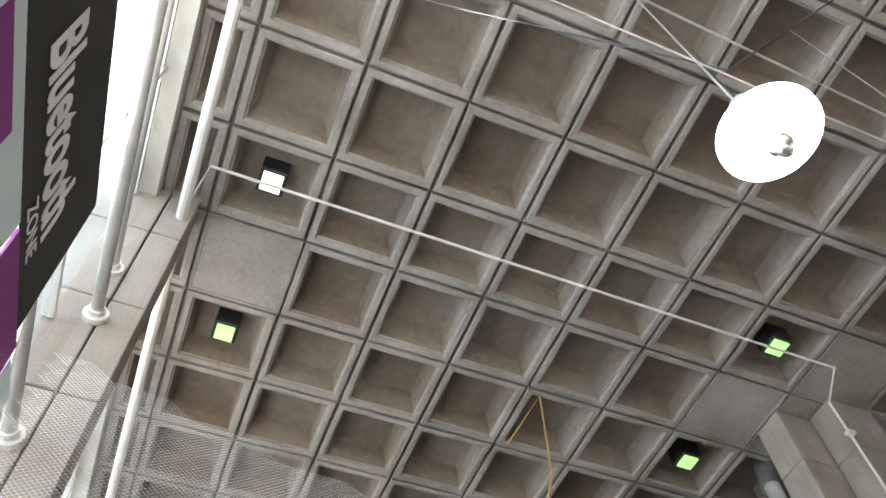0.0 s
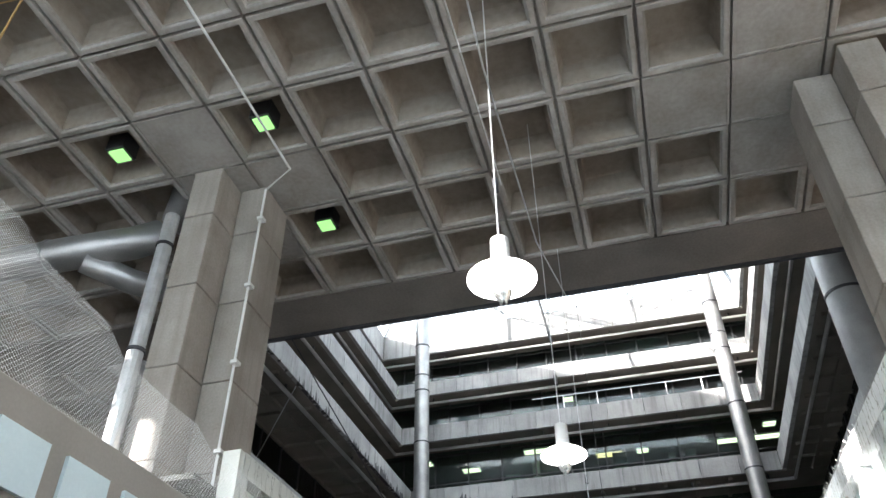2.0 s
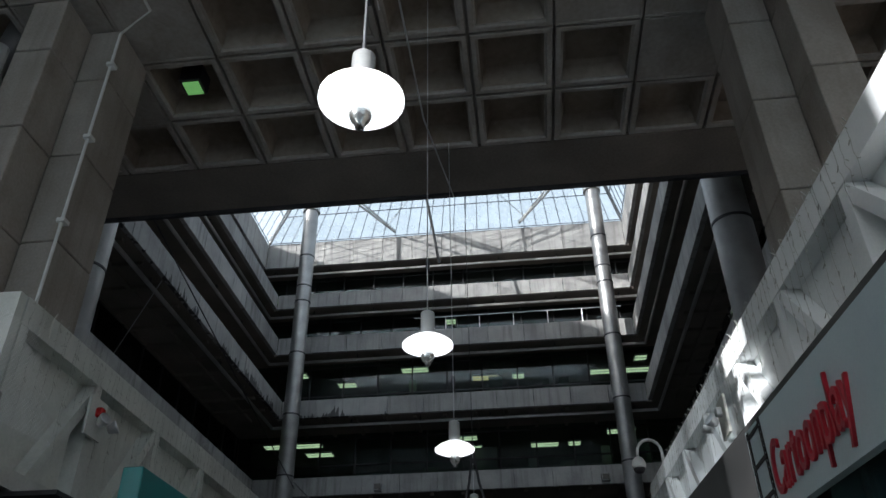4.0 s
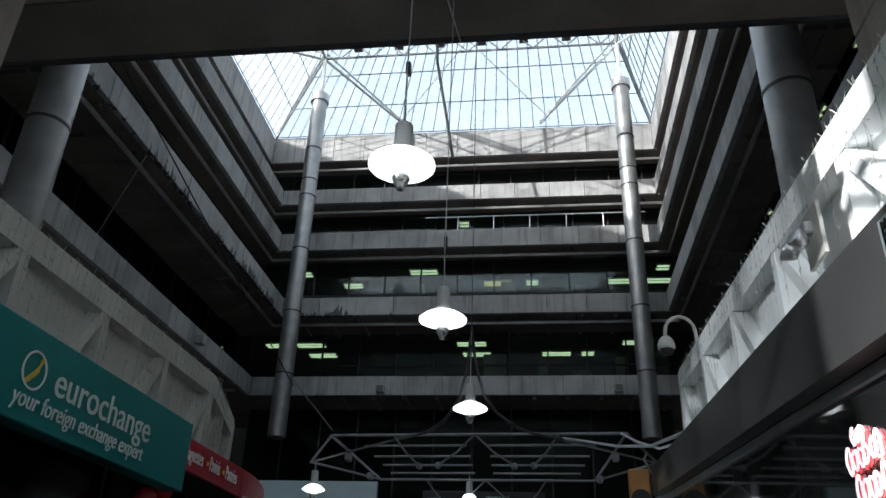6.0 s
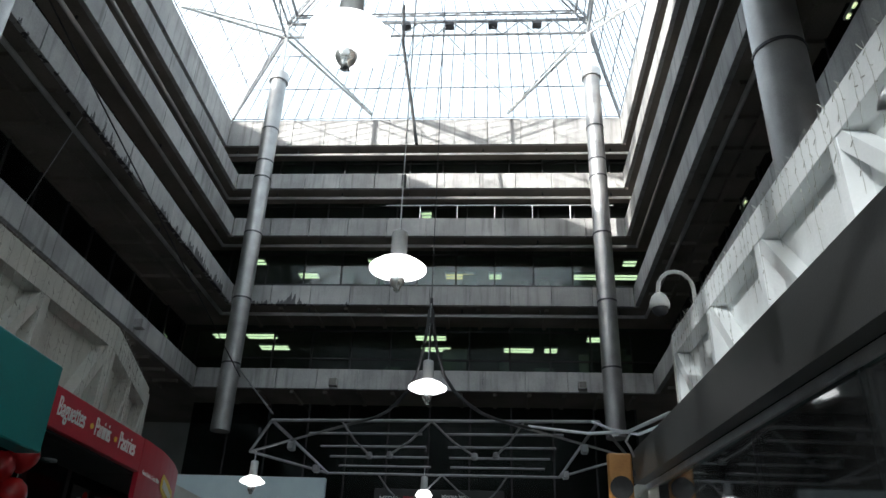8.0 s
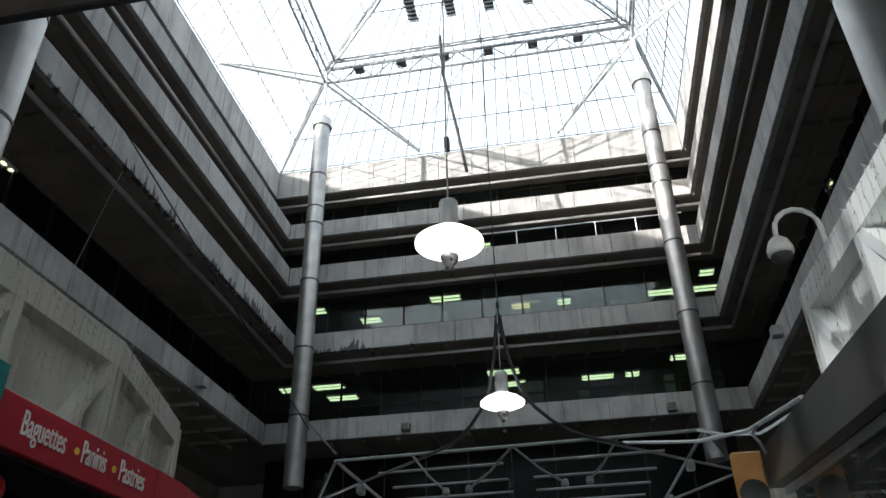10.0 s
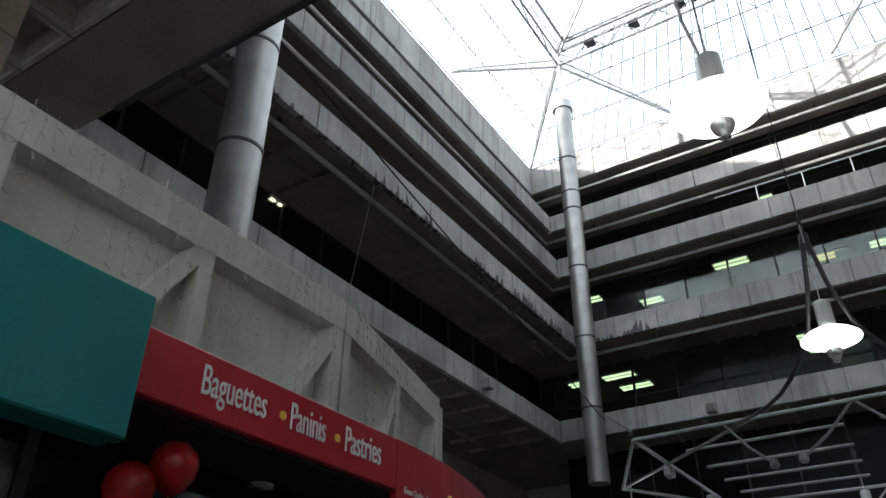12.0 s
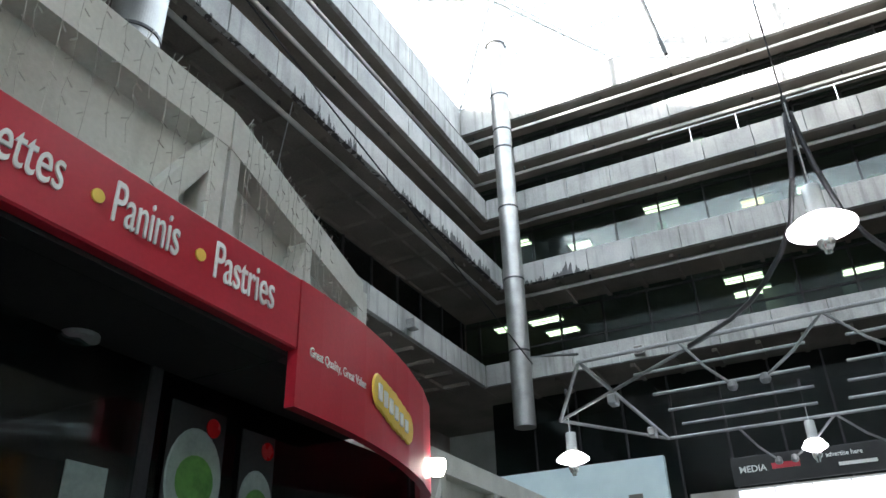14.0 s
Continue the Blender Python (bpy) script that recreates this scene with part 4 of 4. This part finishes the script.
part("soffit", B(11.3, 12.3, 3.02, 3.69, 2.9, 2.93), M["black"], ls, "black soffit")
part("soffit", B(9.72, 11.29, 2.873, 2.957, 2.9, 2.93), M["black"], ls, "black soffit")
part("soffit", B(11.3, 12.0, 2.93, 3.017, 2.9, 2.93), M["black"], ls, "black soffit")
part("back_wall", B(5.9, 13.0, 4.7, 4.8, 0, 2.95), M["black"], ls)
part("side_wall", B(12.95, 13.05, 3.45, 4.69, 0, 2.89), M["black"], ls)
part("side_wall", B(5.9, 6.0, 3.5, 4.69, 0, 2.9), M["black"], ls)
part("counter", B(6.6, 12.3, 3.7, 4.1, 0, 1.0, bevel=.02), M["grey"], ls)
part("glazing", B(6.4, 12.9, 3.3, 3.315, 0, 2.89), M["shopglass"], ls)
for x in (6.4, 8.0, 9.6, 11.12, 12.9):
    part("mullion", B(x - .025, x + .025, 3.29, 3.35, 0, 2.89), M["mullion"], ls)

tl = thing("shop_sign", "teal money exchange fascia sign with white lettering", "shop sign", (8, 2.8, 2.75))
part("board", B(6.75, 9.714, 2.8, 2.95, 2.66, 3.17, bevel=.008), M["teal"], tl)
words("lettering", "eurochange", 0.25, face_south(7.88, 2.796, 2.87), M["text"], tl, .003, squeeze=1.0, label="white sign lettering")
words("lettering", "your foreign exchange expert", 0.14, face_south(7.56, 2.796, 2.74), M["text"], tl, .003, squeeze=.86, shear=.15, label="white sign lettering")
bm = bmesh.new()
for k in range(28):
    a, b = 2 * math.pi * k / 28, 2 * math.pi * (k + 1) / 28
    tube(bm, [(7.68 + .1 * math.cos(a), 2.794, 2.94 + .1 * math.sin(a)), (7.68 + .1 * math.cos(b), 2.794, 2.94 + .1 * math.sin(b))], .007, 4)
part("emblem_ring", bm, M["text"], tl)
part("emblem_mark", T([(7.63, 2.794, 2.87), (7.7, 2.794, 2.94), (7.73, 2.794, 3.01)], .014, 6), M["yellow"], tl, "yellow swoosh")

rs = thing("shop_sign", "long red baker's fascia sign curving round the corner", "shop sign", (11, 2.8, 2.9))
part("board", B(9.53, 11.3, 2.81, 2.87, 2.91, 3.175, bevel=.006), M["red"], rs)
cur = [(11.305, 2.812), (11.45, 2.816), (11.6, 2.825), (11.78, 2.842), (11.95, 2.868), (12.12, 2.9), (12.3, 2.942), (12.6, 3.03), (12.88, 3.14), (13.08, 3.27), (13.18, 3.42)]
bm = ribbon(bmesh.new(), cur, 2.715, 3.175, .04)
part("curved_board", bm, M["red"], rs, "curved red end board")
yb = 2.8065
words("lettering", "Baguettes", 0.178, face_south(9.965, yb, 3.0), M["text"], rs, .003, squeeze=.53, label="white sign lettering")
words("lettering", "Paninis", 0.178, face_south(10.48, yb, 3.0), M["text"], rs, .003, squeeze=.5, label="white sign lettering")
words("lettering", "Pastries", 0.178, face_south(10.865, yb, 3.0), M["text"], rs, .003, squeeze=.525, label="white sign lettering")
for x in (10.435, 10.81):
    part("dot", T([(x, yb + .003, 3.045), (x, yb - .003, 3.045)], .02, 16), M["yellow"], rs, "yellow dot")
ang = math.atan2(.06, .4)
words("lettering", "Great Quality, Great Value", 0.05, Matrix.Translation((11.37, 2.809, 2.91)) @ Matrix.Rotation(ang * .5, 4, 'Z') @ Matrix.Rotation(radians(90), 4, 'X'), M["text"], rs, .002, squeeze=.75, label="small white lettering")
lg = Matrix.Translation((11.84, 2.842, 2.905)) @ Matrix.Rotation(math.atan2(.1, .5), 4, 'Z') @ Matrix.Rotation(radians(90), 4, 'X')
bm = bmesh.new()
for k in range(7):
    u = k / 6
    disc = lathe(bmesh.new(), [(0, .006), (.078 - .02 * abs(u - .5), .006), (.084 - .02 * abs(u - .5), 0), (.084 - .02 * abs(u - .5), -.002), (0, -.002)], 22, (.06 + .36 * u, .03 - .055 * u, .0003 * k))
    tmp = bpy.data.meshes.new("disc")
    disc.to_mesh(tmp)
    disc.free()
    bm.from_mesh(tmp)
    bpy.data.meshes.remove(tmp)
bm.transform(lg)
part("logo_plate", bm, M["yellow"], rs, "yellow logo shape")
for k in range(6):
    bm = B(.035 + k * .066, .08 + k * .066, -.01 - .009 * k, .06 - .012 * k, .006, .012, bevel=.005)
    bm.transform(lg)
    part("logo_mark", bm, M["text"], rs, "white logo shape")
rs.location += Vector((-.02, .02, .006))
for x in (7.4, 8.6, 9.6):
    part("bracket", B(x - .02, x + .02, 2.95, 3.56, 3.0, 3.05), M["darksteel"], tl, "dark steel bracket")
tl.location += Vector((-.2, -.2, 0))
sp = thing("spotlight", "small bright spotlight at the sign's end", "spotlight", (12.95, 3.25, 2.86))
part("lamp", lathe(bmesh.new(), [(0, .05), (.045, .04), (.05, 0), (.03, -.04), (0, -.045)], 16, (12.85, 3.12, 2.85)), M["spot"], sp, smooth=True)
part("arm", T([(12.85, 3.15, 2.86), (12.87, 3.28, 2.9)], .012, 6), M["darksteel"], sp)

# downlights in the stall soffit
for x in (9.0, 9.9, 10.8):
    e = thing("downlight", "small round unlit downlight in the black soffit", "downlight", (x, 3.3, 2.72), "stall downlights")
    part("rim", lathe(bmesh.new(), [(.06, 2.9), (.06, 2.885), (.04, 2.88), (0, 2.89)], 16, (x, 3.3, 0)), M["galv"], e)
# balloons by the exchange
for (x, y, z, r) in ((10.05, 3.03, 2.77, .1), (9.9, 3.08, 2.66, .1), (9.98, 3.0, 2.52, .095)):
    e = thing("balloon", "shiny red balloon tied below the sign", "balloon", (x, y, z), "red balloons")
    part("skin", lathe(bmesh.new(), [(0, r), (r * .5, r * .88), (r * .87, r * .5), (r, 0), (r * .9, -r * .45), (r * .55, -r * .9), (r * .15, -r * 1.2), (0, -r * 1.22)], 20, (x, y, z)), M["balloon"], e, smooth=True)
    part("string", T([(x, y, z - r * 1.2), (x + .05, y + .1, 1.2), (x, y + .1, 0)], .003, 4), M["text"], e)
# posters and shutter behind the baker's glass
def poster(x, w, z0, z1, label):
    e = thing("poster", label, "poster", (x, 3.28, z0), "food posters")
    part("sheet", B(x, x + w, 3.282, 3.29, z0, z1), M["black"], e)
    pl = lathe(bmesh.new(), [(0, 0), (w * .5, 0), (w * .48, .004), (0, .004)], 24)
    pl.transform(Matrix.Translation((x + w / 2, 3.2815, z0 + (z1 - z0) * .5)) @ Matrix.Rotation(radians(90), 4, 'X') @ Matrix.Diagonal((1, 1.3, 1, 1)))
    part("plate", pl, M["plate"], e, "pale plate picture")
    bm = lathe(bmesh.new(), [(0, 0), (w * .33, 0), (w * .33, .004), (0, .004)], 20)
    bm.transform(Matrix.Translation((x + w / 2, 3.277, z0 + (z1 - z0) * .48)) @ Matrix.Rotation(radians(90), 4, 'X'))
    part("dish", bm, M["green"], e, "green salad picture")
    tm = lathe(bmesh.new(), [(0, 0), (.035, 0), (.035, .004), (0, .004)], 14)
    tm.transform(Matrix.Translation((x + w * .75, 3.28, z1 - .06)) @ Matrix.Rotation(radians(90), 4, 'X'))
    part("tomato", tm, M["balloon"], e, "red food picture")
poster(11.2, .27, 2.3, 2.8, "food poster with green salad picture inside the glass")
poster(11.57, .19, 2.25, 2.78, "narrow food poster with green salad inside the glass")
sh = thing("shutter", "grey slatted roller shutter behind the shop glass", "shutter", (12, 3.4, 1.6))
for k in range(14):
    part("slat", B(11.85, 12.9, 3.38, 3.4, 2.0 + k * .06, 2.05 + k * .06), M["white"], sh)
part("guide", B(11.81, 11.84, 3.36, 3.42, 0, 2.85), M["darksteel"], sh)
lb = thing("notice", "small pale blue notice stuck on the shop glass", "notice", (10.75, 3.28, 2.3))
part("sheet", B(10.83, 10.98, 3.284, 3.29, 2.33, 2.52), M["plate"], lb)

# twin floodlights
def floods(x, y, z, s, label):
    e = thing("floodlight_pair", label, "floodlight", (x, y, z), "twin floodlights")
    part("sensor", B(x - .03, x + .03, y - .03, y + .03, z + .06, z + .13, bevel=.01), M["balloon"] if s > 0 else M["galv"], e, "small sensor box")
    for k, dx in enumerate((-.07, .09)):
        bm = lathe(bmesh.new(), [(0, -.06), (.04, -.06), (.055, -.02), (.07, .03), (.07, .045), (.055, .04), (0, .035)], 16)
        bm.transform(Matrix.Translation((x + dx, y - s * .08, z)) @ Matrix.Rotation(radians(60 * s), 4, 'X') @ Matrix.Rotation(radians(20 * (k * 2 - 1)), 4, 'Y') @ Matrix.Scale(.72, 4))
        part("lamp_head", bm, M["galv"], e, smooth=True)
    part("plate", B(x - .12, x + .12, y + s * .02, y + s * .04, z - .1, z + .2), M["frame"], e)
floods(6.9, 3.22, 3.62, 1, "silver twin floodlights with red box on the stall")
floods(7.55, -1.5, 3.62, -1, "silver twin floodlights on the white stall front")

# ---- right stall ----
rt = thing("stall", "white panelled truss stall with dark grey fascia", "market stall", (9, -1.6, 0))
zfr = panel_front(rt, 3.6, 12.15, -1.6, 2.95, 3.95, -1, 7, None, .058, ("whitepanel", "whiteframe"))
icicle_wires(rt, 4.5, 12.1, -1.585, zfr, 80, rr, .85)
part("end_panel", B(12.15, 12.2, -6, -1.6, 3.46, 4.42), M["panel"], rt)
bm = ribbon(bmesh.new(), [(13.9, -1.45), (3.5, -1.45)], lambda i: (3.42, 2.6)[i], lambda i: (3.76, 3.12)[i], .12)
part("fascia", bm, M["grey"], rt, "dark grey metal fascia")
part("fascia_trim", ribbon(bmesh.new(), [(13.9, -1.575), (3.5, -1.575)], lambda i: (3.36, 2.54)[i], lambda i: (3.415, 2.595)[i], .03), M["galv"], rt, "thin pale metal trim")
def zb(x): return 2.6 + (x - 3.5) * .82 / 10.4
bm = bmesh.new()
q = [bm.verts.new((x, y, zb(x) + .05)) for x, y in ((3.5, -1.68), (13.85, -1.68), (13.85, -3.2), (3.5, -3.2))]
bm.faces.new(q)
bmesh.ops.solidify(bm, geom=bm.faces[:], thickness=.03)
part("soffit", bm, M["black"], rt, "black soffit")
for x in (6.9, 8.6, 10.4):
    part("downlight", lathe(bmesh.new(), [(.07, .05), (.07, .02), (.04, .012), (0, .02)], 16, (x, -1.85, zb(x))), M["galv"], rt)
bm = ribbon(bmesh.new(), [(13.4, -1.62), (5.0, -1.62)], 0, lambda i: (zb(13.4), zb(5.0))[i] + .04, -.015)
part("shop_glass", bm, M["tealglass"], rt, "teal tinted shop glass")
for x in (5.6, 7.15, 8.75, 10.35, 11.95, 13.4):
    part("mullion", B(x - .012, x + .012, -1.67, -1.61, 0, zb(x) + .04), M["mullion"], rt)
part("back_wall", B(3.6, 13.4, -5.6, -5.5, 0, 2.9), M["palewhite"], rt)
part("ceiling_panel", B(5.0, 13.4, -5.5, -3.25, 2.7, 2.75), M["palewhite"], rt)
for k in range(17):
    part("blind_slat", B(9.62, 10.38, -2.1, -2.085, 1.1 + k * .118, 1.205 + k * .118), M["whitepanel"], rt, "white slat of the window blind")
part("blind_backing", B(9.6, 10.4, -2.125, -2.105, 1.0, 3.1), M["mullion"], rt)
# neon squiggle sign
nn = thing("neon_sign", "red and white handwritten neon sign in the shop window", "neon sign", (7.8, -1.6, 2.5))
for row, (z, n, wide, tall, shift) in enumerate(((2.67, 3, .055, .03, -.1), (2.59, 6, .078, .05, .0), (2.46, 5, .08, .058, -.06))):
    for k in range(n):
        c = 7.86 + shift - wide * k * (.95 if k % 2 else 1.02)
        size = tall * (1.25 if k in (0, n - 1) else .85)
        turns = 1.0 if k % 3 else 1.35
        pts = []
        for q in range(15):
            a = 1.2 + 2 * math.pi * turns * q / 14
            pts.append((c - wide * .42 * math.cos(a), -1.59, z - .02 * row + size * math.sin(a) + .012 * math.sin(2 * a + k)))
        pts += [(pts[-1][0] - .03, -1.59, pts[-1][2] - size * .7)]
        part("tube", T(pts, .007, 6), M["neonwhite"], nn, "white neon script loop")
        part("tube", T([(p[0] - .011, -1.603, p[2] - .01) for p in pts], .007, 6), M["neon"], nn, "red neon outline")
# film strip sign with red script letters
fsn = thing("shop_sign", "pale sign with film strip edge and red script shapes", "shop sign", (5.4, -1.36, 2.9))
bm = ribbon(bmesh.new(), [(6.53, -1.37), (3.4, -1.37)], lambda i: (2.62, 2.45)[i], lambda i: (3.19, 3.0)[i], .05)
part("board", bm, M["palewhite"], fsn)
bm = bmesh.new()
for k in range(13):
    for dx in (.04, .32):
        box(bm, 6.5 - dx, 6.53 - dx, -1.368, -1.362, 2.63 + k * .042, 2.655 + k * .042)
for z in (2.73, 2.93, 3.12):
    box(bm, 6.21, 6.46, -1.368, -1.362, z, z + .025)
for x in (6.455, 6.49, 6.175, 6.21):
    box(bm, x, x + .006, -1.369, -1.363, 2.62, 3.17)
part("film_strip", bm, M["black"], fsn, "black film strip drawing")
words("lettering", "Cartoonplay", 0.42, face_north(6.13, -1.364, 2.68), M["red"], fsn, .012, squeeze=.6, shear=.2, label="red script lettering")
# orange round sign at the far end of the stall
og = thing("hanging_sign", "orange timber panel with dark round badge", "sign", (13.7, -1.4, 3.4))
part("board", B(13.75, 13.83, -1.42, -1.16, 3.0, 3.72, bevel=.02), M["orange"], og)
part("badge", lathe(bmesh.new(), [(0, 0), (.12, 0), (.12, .03), (0, .04)], 20), M["black"], og).matrix_basis = Matrix.Translation((13.75, -1.29, 3.35)) @ Matrix.Rotation(radians(-90), 4, 'Y')
part("bracket", B(13.77, 13.81, -1.46, -1.415, 3.48, 3.54), M["darksteel"], og)
part("scroll", T([(13.5, -1.4, 3.62), (13.45, -1.36, 3.7), (13.5, -1.33, 3.78), (13.42, -1.36, 3.84)], .014, 6), M["galv"], og)

# ---- dome camera ----
dc = thing("dome_camera", "white dome camera on a swan-neck pole", "security camera", (12.1, -1.6, 4.4))
DX = 11.84
pts = [(DX, -1.77, 4.2), (DX, -1.77, 4.78)] + [(DX, -1.77 + .16 - .16 * math.cos(math.pi * k / 8), 4.78 + .18 * math.sin(math.pi * k / 8)) for k in range(1, 9)] + [(DX, -1.45, 4.72)]
part("pole", T(pts, .02, 10), M["white"], dc, smooth=True)
part("housing", lathe(bmesh.new(), [(0, .09), (.04, .09), (.07, .06), (.092, 0), (.092, -.04), (.075, -.055), (0, -.055)], 24, (DX, -1.45, 4.64)), M["white"], dc, smooth=True)
part("dome", lathe(bmesh.new(), [(.075, -.055), (.07, -.085), (.045, -.115), (0, -.125)], 24, (DX, -1.45, 4.64)), M["darksteel"], dc, "dark smoked dome", True)

# ---- suspended light frame ----
lf = thing("lighting_frame", "suspended galvanised tube frame with lamps and brackets", "lighting frame", (20, 1, 5.1))
FA, FB, FC, FD = Vector((17.85, 3.77, 5.1)), Vector((17.6, -1.6, 5.1)), Vector((22.0, -1.3, 5.1)), Vector((22.1, 3.65, 5.1))
FE, FF = Vector((19.97, 4.75, 5.05)), Vector((19.8, -2.4, 5.05))
for a, b in ((FA, FB), (FB, FC), (FC, FD), (FD, FA), (FA, FE), (FE, FD), (FB, FF), (FF, FC)):
    part("tube", T([a, b], .026, 8), M["frametube"], lf)
for f in (.2, .42, .62, .82):
    a, b = FA.lerp(FD, f), FB.lerp(FC, f)
    part("crossbar", T([a.lerp(b, .08), a.lerp(b, .46)], .022, 8), M["frametube"], lf)
    part("crossbar", T([a.lerp(b, .54), a.lerp(b, .92)], .022, 8), M["frametube"], lf)
part("diagonal", T([FE, FA.lerp(FB, .3) + Vector((0, 0, .02))], .022, 8), M["frametube"], lf)
part("diagonal", T([FF, FB.lerp(FA, .3) + Vector((0, 0, .02))], .022, 8), M["frametube"], lf)
for a, b in ((FA, FB), (FD, FC)):
    for f in (.22, .5, .78):
        p = a.lerp(b, f)
        for dy in ((-.45,), (-.7, .7), (.45,))[(.22, .5, .78).index(f)]:
            q = p + Vector((.35, dy, -.48))
            bm = T([p, p.lerp(q, .5) + Vector((0, 0, -.05)), q], .018, 7)
            part("bracket", bm, M["frametube"], lf)
            part("spot_head", lathe(bmesh.new(), [(0, .06), (.045, .04), (.06, -.03), (.04, -.06), (0, -.07)], 12, q), M["frametube"], lf)
for f, s in ((.3, 1), (.75, 1), (.3, -1), (.8, -1)):
    a = (FA.lerp(FD, f) if s > 0 else FB.lerp(FC, f))
    part("spot_head", B(a.x - .08, a.x + .12, a.y - .06, a.y + .06, a.z - .2, a.z - .06, bevel=.02), M["frametube"], lf)
# hanging cables of the frame
hc = thing("cable_bundle", "thick dark cables splaying from a hook down to the frame", "cable", (15.5, 1, 6.2))
for s in (1, -1):
    run = ((0, .02, 6.12), (.02, .04, 5.9), (.1, .09, 5.58), (.3, .2, 5.23), (.55, .34, 5.08), (.9, .53, 5.0), (1.25, .72, 4.97), (1.6, .95, 4.97), (2.3, 1.5, 5.03))
    part("cable", T([(15.5 + dx, .97 + s * dy, z) for dx, dy, z in run], .024, 8), M["darksteel"], hc, smooth=True)
part("cable", T([(17.8, -.5, 5.06), (17.2, -.95, 4.85), (16.4, -1.31, 4.6), (15.2, -1.66, 4.33), (13.8, -1.89, 4.18)], .025, 6), M["galv"], hc)
part("cable", T([(17.6, -1.5, 5.1), (16.6, -1.66, 4.72), (15.3, -1.8, 4.32), (13.8, -1.8, 4.05)], .02, 6), M["galv"], hc)
part("hook", T([(15.5, .97, 6.0), (15.5, .97, 6.3)], .022, 8), M["darksteel"], hc)
part("hanger", T([(15.5, .97, 6.3), (15.5, .97, 26.0)], .008, 5), M["darksteel"], hc)
def small_lamp(x, y, z, top, R):
    pendant(x, y, z, "white glowing pendant lamp hanging from the tube frame", top, R)
small_lamp(FE.x + .15, FE.y - .08, 4.5, 5.05, .235)
small_lamp(22.05, 1.55, 4.66, 5.1, .18)

# ---- long thick rope hanging from the roof ----
hr = thing("hanging_rope", "dark rope hanging slack from the roof", "rope", (30, 3.5, 22))
part("rope", T([(29.5, 4.0, 26.2), (29.5, 3.9, 24), (29.5, 3.4, 21), (29.5, 3.1, 19.0)], .065, 7), M["black"], hr)
sw = thing("stay_wires", "thin steel stay wires across the atrium", "wire", (20, 8, 12))
part("wire", T([(15.1, 9.0, 13.3), (30.6, 8.9, 10.0)], .02, 5), M["darksteel"], sw)
part("wire", T([(30.5, 8.9, 10.2), (17.85, 3.77, 5.2)], .018, 5), M["darksteel"], sw)
part("wire", T([(20, 10.2, 13.1), (22, 12.5, 11.5)], .015, 5), M["galv"], sw)

# loudspeakers on the far parapet
for y in (5.95, -3.05):
    e = thing("loudspeaker", "small grey loudspeaker fixed to the far parapet", "loudspeaker", (32.15, y, 10.3), "parapet loudspeakers")
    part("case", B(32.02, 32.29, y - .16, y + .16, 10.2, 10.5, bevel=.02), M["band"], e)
    part("grille", B(32.01, 32.02, y - .12, y + .12, 10.24, 10.46), M["slot"], e)
e = thing("loudspeaker", "small grey loudspeaker fixed to the side parapet", "loudspeaker", (27, 11.1, 10.3), "parapet loudspeakers")
part("case", B(26.8, 27.1, 10.9, 11.19, 10.3, 10.6, bevel=.02), M["band"], e)
e = thing("loudspeaker", "small grey loudspeaker fixed to the side parapet", "loudspeaker", (27, -5.5, 10.3), "parapet loudspeakers")
part("case", B(26.8, 27.1, -5.59, -5.3, 10.3, 10.6, bevel=.02), M["band"], e)

# ---- far stalls and advertising screen ----
fk = thing("stall", "pale blue painted stall front with lattice trusses", "market stall", (20, 4.5, 0))
panel_front(fk, 14.6, 26, 4.6, 2.2, 3.75, 1, 9)
part("base_wall", B(14.6, 26, 4.62, 4.8, 0, 2.22), M["palewhite"], fk)
fk2 = thing("stall", "pale blue painted stall front with lattice trusses", "market stall", (20, -2, 0))
panel_front(fk2, 15.5, 26, -1.9, 2.2, 3.9, -1, 9)
part("base_wall", B(15.5, 26, -2.1, -1.92, 0, 2.22), M["palewhite"], fk2)
kw = thing("kiosk", "long white kiosk wall with small dark vent", "kiosk", (27, 7, 0))
part("wall", B(26.5, 26.7, 4.65, 11, 0, 5.85), M["palewhite"], kw)
part("vent", B(26.48, 26.5, 5.2, 5.5, 4.7, 5.1), M["slot"], kw)
part("box", B(26.2, 26.5, 6.9, 7.9, 4.0, 4.9, bevel=.02), M["greysign"], kw)
ms = thing("advertising_screen", "black header with white lettering over bright screens", "screen", (27.2, 1.5, 4))
part("surround", B(27.0, 27.3, -1.2, 4.3, 0, 5.06), M["greysign"], ms)
part("header", B(26.9, 27.0, -.2, 3.35, 5.1, 5.68, bevel=.01), M["black"], ms)
words("lettering", "MEDIA", 0.185, face_west(26.89, 3.2, 5.35), M["text"], ms, .004, label="white bold lettering", bold=.004)
part("word_bar", B(26.885, 26.895, 2.0, 2.55, 5.36, 5.48), M["red"], ms, "red word shape")
words("lettering", "advertise here", 0.13, face_west(26.89, 1.5, 5.47), M["text"], ms, .004, squeeze=.9, label="white small lettering", bold=.002)
part("number_bar", B(26.885, 26.895, .6, 1.3, 5.27, 5.34), M["text"], ms, "white bar")
for i in range(5):
    for j in range(2):
        part("screen_tile", B(26.93, 26.96, -.27 + i * .72, .41 + i * .72, 3.6 + j * .72, 4.28 + j * .72), M["screen"], ms, "glowing pale advertisement")
